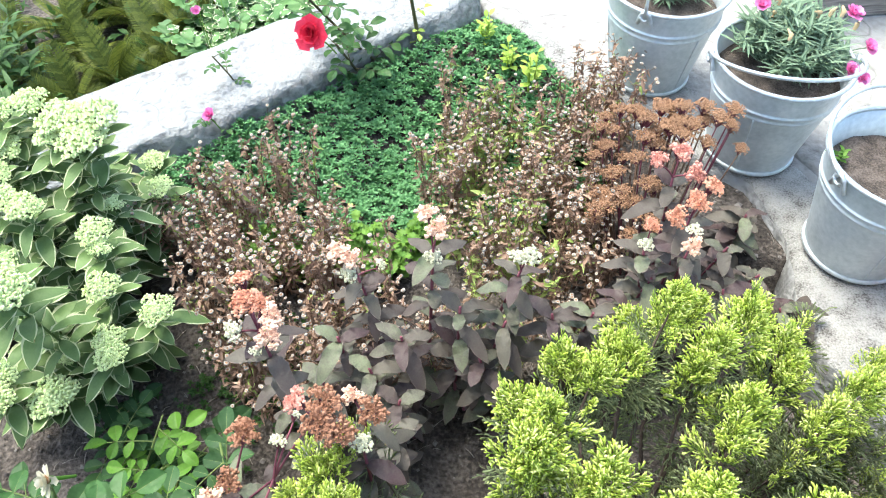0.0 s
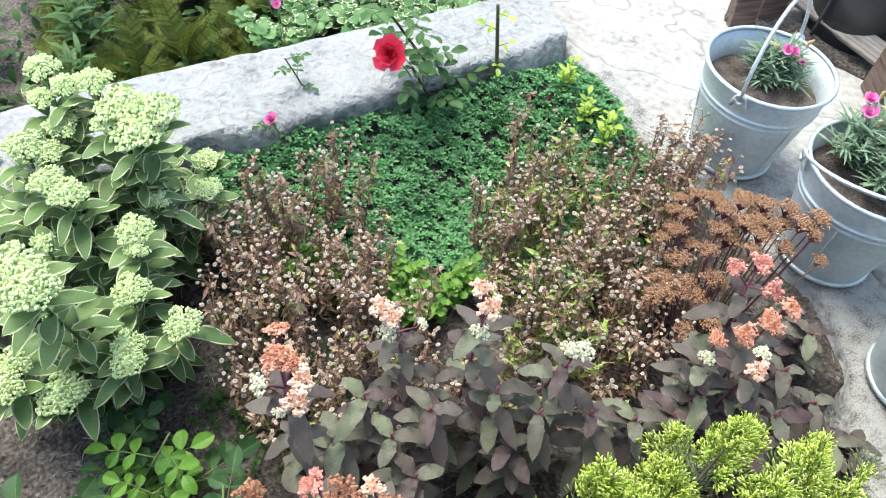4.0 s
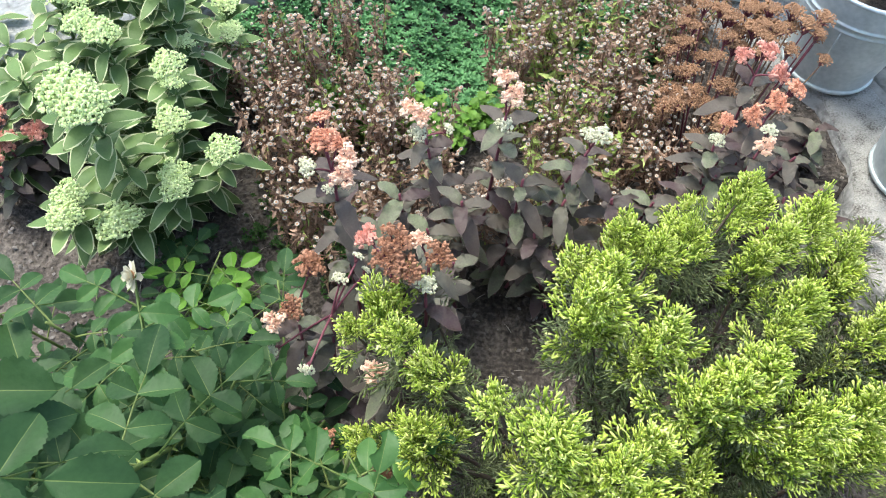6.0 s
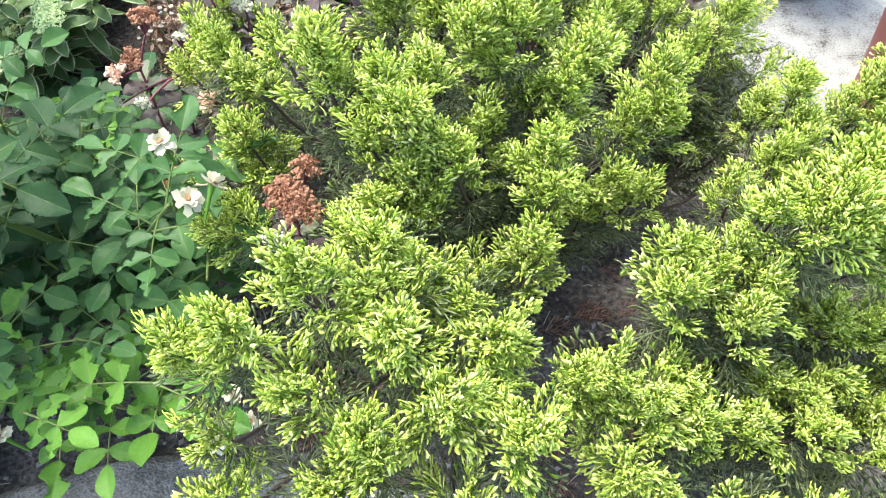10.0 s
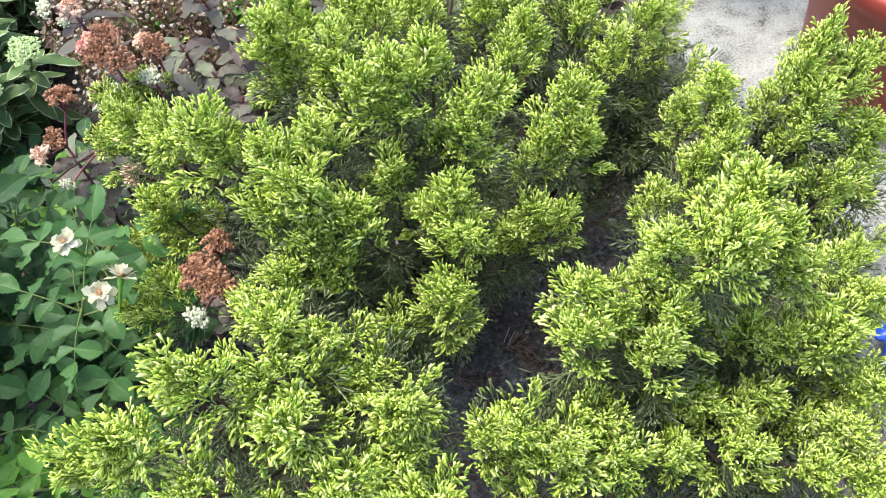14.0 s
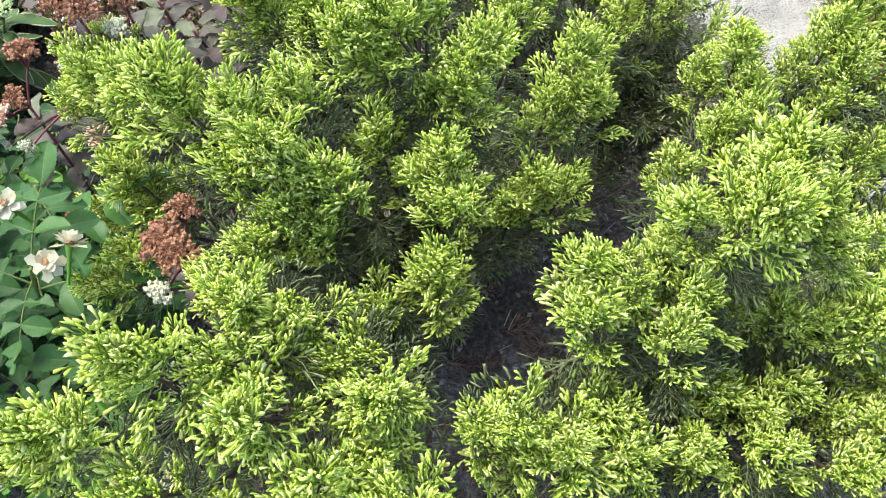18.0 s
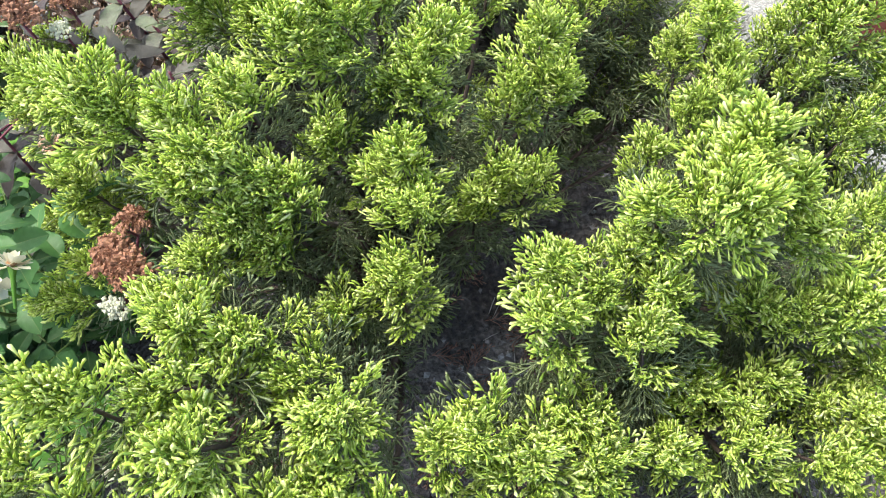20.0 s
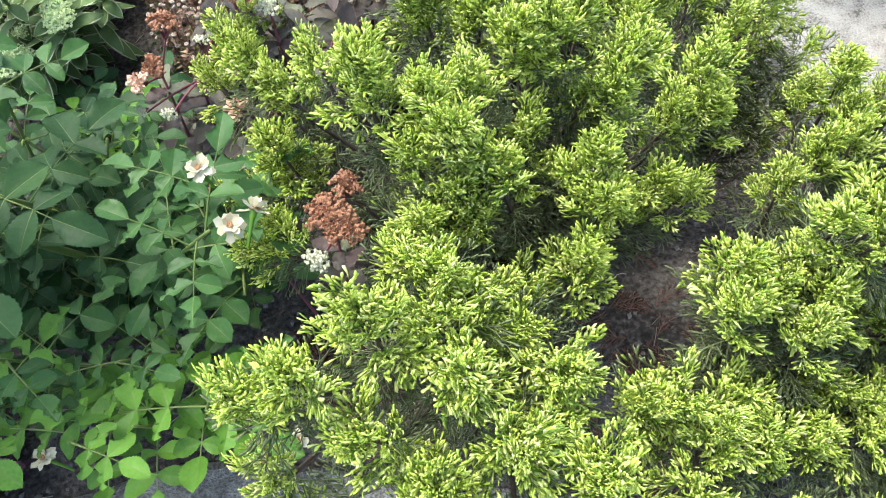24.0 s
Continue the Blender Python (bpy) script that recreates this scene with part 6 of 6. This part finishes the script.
make_rose("low rose with bright green leaves bitten by insects", [[(-0.346, 0.169, -0.1), (-0.37, -0.02, 0.2), (-0.376, -0.096, 0.355)], [(-0.297, 0.193, -0.1), (-0.26, -0.02, 0.15), (-0.256, -0.096, 0.287)], [(-0.245, 0.151, -0.1), (-0.15, 0.01, 0.15), (-0.1, -0.06, 0.3)], [(-0.263, 0.129, -0.1), (-0.2, -0.03, 0.12), (-0.18, -0.079, 0.3)]], 0.047, M_ROSEB, 0.75, 5, False, 0.0025, 0.036, None, 0.25, 0.62)
make_rose("low rose with mid-green leaves bitten by insects", [[(-0.441, 0.143, -0.1), (-0.56, 0.05, 0.1), (-0.608, 0.027, 0.2)], [(-0.308, 0.193, -0.1), (-0.25, 0.08, 0.12), (-0.237, 0.01, 0.262)], [(-0.38, 0.124, -0.1), (-0.45, -0.025, 0.1), (-0.49, -0.067, 0.2)], [(-0.36, 0.14, -0.1), (-0.35, 0.04, 0.18), (-0.346, -0.013, 0.33)]], 0.043, M_ROSEM, 0.6, 5, False, 0.0025, 0.036, None, 0.25, 0.55)
make_rose("upright rose shoot with mid-green leaves and a faded bloom", [[(-0.46, 0.3, -0.1), (-0.44, 0.33, 0.25), (-0.397, 0.354, 0.509)]], 0.045, M_ROSEM, 0.0, 5, True, 0.003, 0.05)
make_rose("low rose shoots with green leaves beside coral bells", [[(-0.688, -0.152, -0.1), (-0.625, -0.158, 0.08), (-0.621, -0.158, 0.16)], [(-0.666, -0.158, -0.1), (-0.556, -0.152, 0.05), (-0.485, -0.121, 0.1)]], 0.05, M_ROSEM, 0.1, 5, False, 0.003, 0.05)
for x, y, z, r in [(-0.077, 0.127, 0.51, 0.02), (-0.023, 0.097, 0.48, 0.02), (-0.048, 0.083, 0.47, 0.022), (-0.038, -0.037, 0.22, 0.018), (-0.01, -0.066, 0.21, 0.016), (-0.05, -0.094, 0.2, 0.02), (-0.373, -0.073, 0.12, 0.02), (-0.397, 0.354, 0.509, 0.022)]:
    o = thing("rose_bloom", "faded white rose bloom with a browned heart", "flower", (x, y, z), "rose blooms")
    o.rotation_euler, o.scale = (rng.normal() * 0.4, rng.normal() * 0.4, rng.uniform(0, 6)), (0.85, rng.uniform(0.6, 0.85), rng.uniform(0.7, 1.0))
    add_flower("petals", o, (0, 0, 0), (0.1, -0.5, 0.9), r, M_WPETAL, "", ((6, -20, 1.05), (6, 12, 1.0), (5, 40, 0.85)), 0.55)
    V, Fc, _ = lathe([(0.001, 0.0), (0.55, 0.1), (0.75, 0.4), (0.5, 0.75), (0.3, 0.6), (0.01, 0.7)], 14)
    V = V * r * 0.36 * (1 + 0.3 * np.sin(5 * np.arctan2(V[:, 1], V[:, 0]) + 9 * V[:, 2]))[:, None]
    part("heart", Geo().add(V, Fc), M_FADED, o, "brown withered heart")
    part("calyx", Geo().add(*tube([(0, 0.01, -0.05), (0, 0.003, -0.015), (0, 0, 0)], [0.002, 0.003, 0.006], 6)), M_ROSEB, o)



# ---- beyond the wall ----
def frond(L, pinnae=26):
    g = Geo()
    T = leaf(1.0, 0.17, 6, 0.1, 0.35, 0.8, 0.3, teeth=0.5)
    for i in range(pinnae):
        s = 0.12 + 0.88 * i / pinnae
        ln = L * 0.2 * math.sin(math.pi * (0.12 + 0.83 * (1 - s) ** 0.8)) + 0.008
        c = np.array([0, L * s, 0.25 * L * s - 0.4 * L * s * s])
        for sg in (-1, 1):
            g.many((T[0], T[1], 0), [mat4(turn_to((sg, 0.45, -0.1)), c, ln)])
    P = [(0, L * s, 0.25 * L * s - 0.4 * L * s * s) for s in np.linspace(0, 1, 7)]
    g.add(*tube(P, np.linspace(0.0025, 0.0006, 7), 4))
    return g


def low_z(x, y):
    return soil_z(x, y) - 0.12


FRONDS = [frond(L).mesh("frond", M_FERN) for L in (0.22, 0.26, 0.18)]
for x, y, n in ((-1.05, 2.0, 12), (-1.3, 1.8, 11), (-0.95, 2.3, 11), (-1.45, 2.15, 11), (-1.25, 2.45, 10), (-0.75, 2.45, 8), (-1.15, 1.88, 10), (-0.92, 2.12, 10), (-1.2, 2.15, 10), (-1.4, 1.95, 10), (-0.85, 2.3, 8), (-1.1, 2.35, 9), (-1.0, 1.85, 8), (-1.3, 2.3, 9), (-0.85, 2.0, 8)):
    f = thing("fern", "yellowing green fern behind the low wall", "fern", (x, y, low_z(x, y)), "ferns behind the wall")
    for k in range(n + 7):
        o = new("frond", FRONDS[k % 3]); o.parent = f
        o.rotation_euler = (radians(rng.uniform(10, 75)), radians(rng.uniform(-25, 25)), k * 2.4)
        o.scale = (rng.uniform(0.45, 1.0),) * 3
LANCE = leaf(0.09, 0.02, 6, 0.2, 0.35, 0.8, 0.4)
for x, y in ((-1.5, 1.6), (-1.2, 1.62), (-1.42, 1.42), (-1.65, 1.8), (-1.7, 1.35), (-1.35, 1.95)):
    make_leafy("perennial", (x, y), low_z(x, y), 7, 0.1, 0.26, LANCE, M_DEEP, M_DEEP, "dark green narrow-leaved perennial behind the wall", "plant", "perennials behind the wall", 12)
IVYLEAF, IVYPLAIN = leaf(0.052, 0.05, 7, 0.15, 0.25, 0.55, 0.36, rim=0.17, teeth=0.16, wave=0.08), leaf(0.056, 0.056, 8, 0.15, 0.3, 0.55, 0.34, teeth=0.2, wave=0.06)
for x, y in [(-0.62, 2.05), (-0.5, 2.2), (-0.35, 2.28), (-0.25, 2.42), (-0.45, 2.45), (-0.65, 2.3), (-0.15, 2.55), (-0.05, 2.65), (-0.35, 2.65), (-0.6, 2.65), (-0.2, 2.8), (-0.8, 2.2), (-0.42, 2.12), (-0.28, 2.2), (-0.12, 2.36), (-0.75, 2.1), (0.0, 2.5)]:
    if rng.random() < 0.72:
        make_leafy("ivy", (x, y), low_z(x, y), 16, 0.14, 0.2, IVYLEAF, [M_IVY, M_IVYR], M_IVY, "trailing ivy with cream-edged variegated leaves", "ivy", "ivy behind the wall", 7, (0.6, 1.15))
    make_leafy("ivy", (x + rng.uniform(-0.08, 0.08), y + rng.uniform(-0.05, 0.05)), low_z(x, y), 6, 0.13, 0.19, IVYPLAIN, M_IVY, M_IVY, "trailing ivy with plain green leaves", "ivy", "ivy behind the wall", 6, (0.6, 1.15))
for x, y, z in ((-0.72, 1.99, 0.1), (-0.66, 2.03, 0.11), (-0.7, 1.93, 0.06), (-0.18, 2.62, 0.08)):
    o = thing("pink_flower", "small magenta flower among ivy leaves", "flower", (x, y, z), "magenta flowers behind the wall")
    part("stalk", Geo().add(*tube([(0.01, 0.02, low_z(x, y) - z), (0, 0, 0)], 0.0015, 4)), M_CHRYS, o)
    add_flower("bloom", o, (0, 0, 0), (0.2, -0.6, 0.7), 0.016, M_ROSEPK, "", ((5, 10, 1.0), (4, 50, 0.7)))
bk = Geo()
ms = []
for _ in range(2600):
    x, y = rng.uniform(-2.6, 0.1), rng.uniform(1.6, 3.6)
    if 0.775 * (y - 1.356) - 0.632 * (x + 0.703) > 0.42:
        d = rand_dirs(1, 0.6)[0]
        ms.append(mat4(turn_to(d), (x, y, low_z(x, y) + rng.uniform(0.0, 0.1)), rng.uniform(0.03, 0.06)))
bk.many(leaf(1.0, 0.5, 4, 0.2, 0.3), ms)
tagged(part("undergrowth", bk, M_DEEP), "dark green leafy undergrowth behind the wall", "undergrowth", kind="stuff")
PLUM = leaf(0.026, 0.024, 8, 0.5, 0.25, 0.6, 0.5, teeth=0.22, wave=0.12)
for x, y in ((-0.83, 0.147), (-0.74, 0.04), (-0.84, -0.04), (-0.65, -0.05), (-0.92, 0.18), (-0.75, -0.12), (-0.76, 0.13), (-0.66, 0.06), (-0.58, -0.06)):
    make_leafy("coral_bells", (x, y), soil_z(x, y), 34, 0.12, 0.13, PLUM, M_HEUCH, M_HEUCH, "dark plum ruffled coral bells clump", "plant", "coral bells", 5)
o = thing("stonecrop", "red-flowered stonecrop at the bed edge", "plant", (0, 0, 0), "tall stonecrops")
for x, y in ((-1.0, 0.86), (-0.95, 0.9), (-1.05, 0.92), (-1.0, 0.8)):
    sedum_stem(o, (x, y + 0.03, soil_z(x, y)), (x, y, 0.0), PUR_LEAF, [M_PURL, M_PURR], M_PURST, 5, 0.7)
    put_head("pink", o, (x, y, 0.03), (0, -0.2, 1), 1.3)
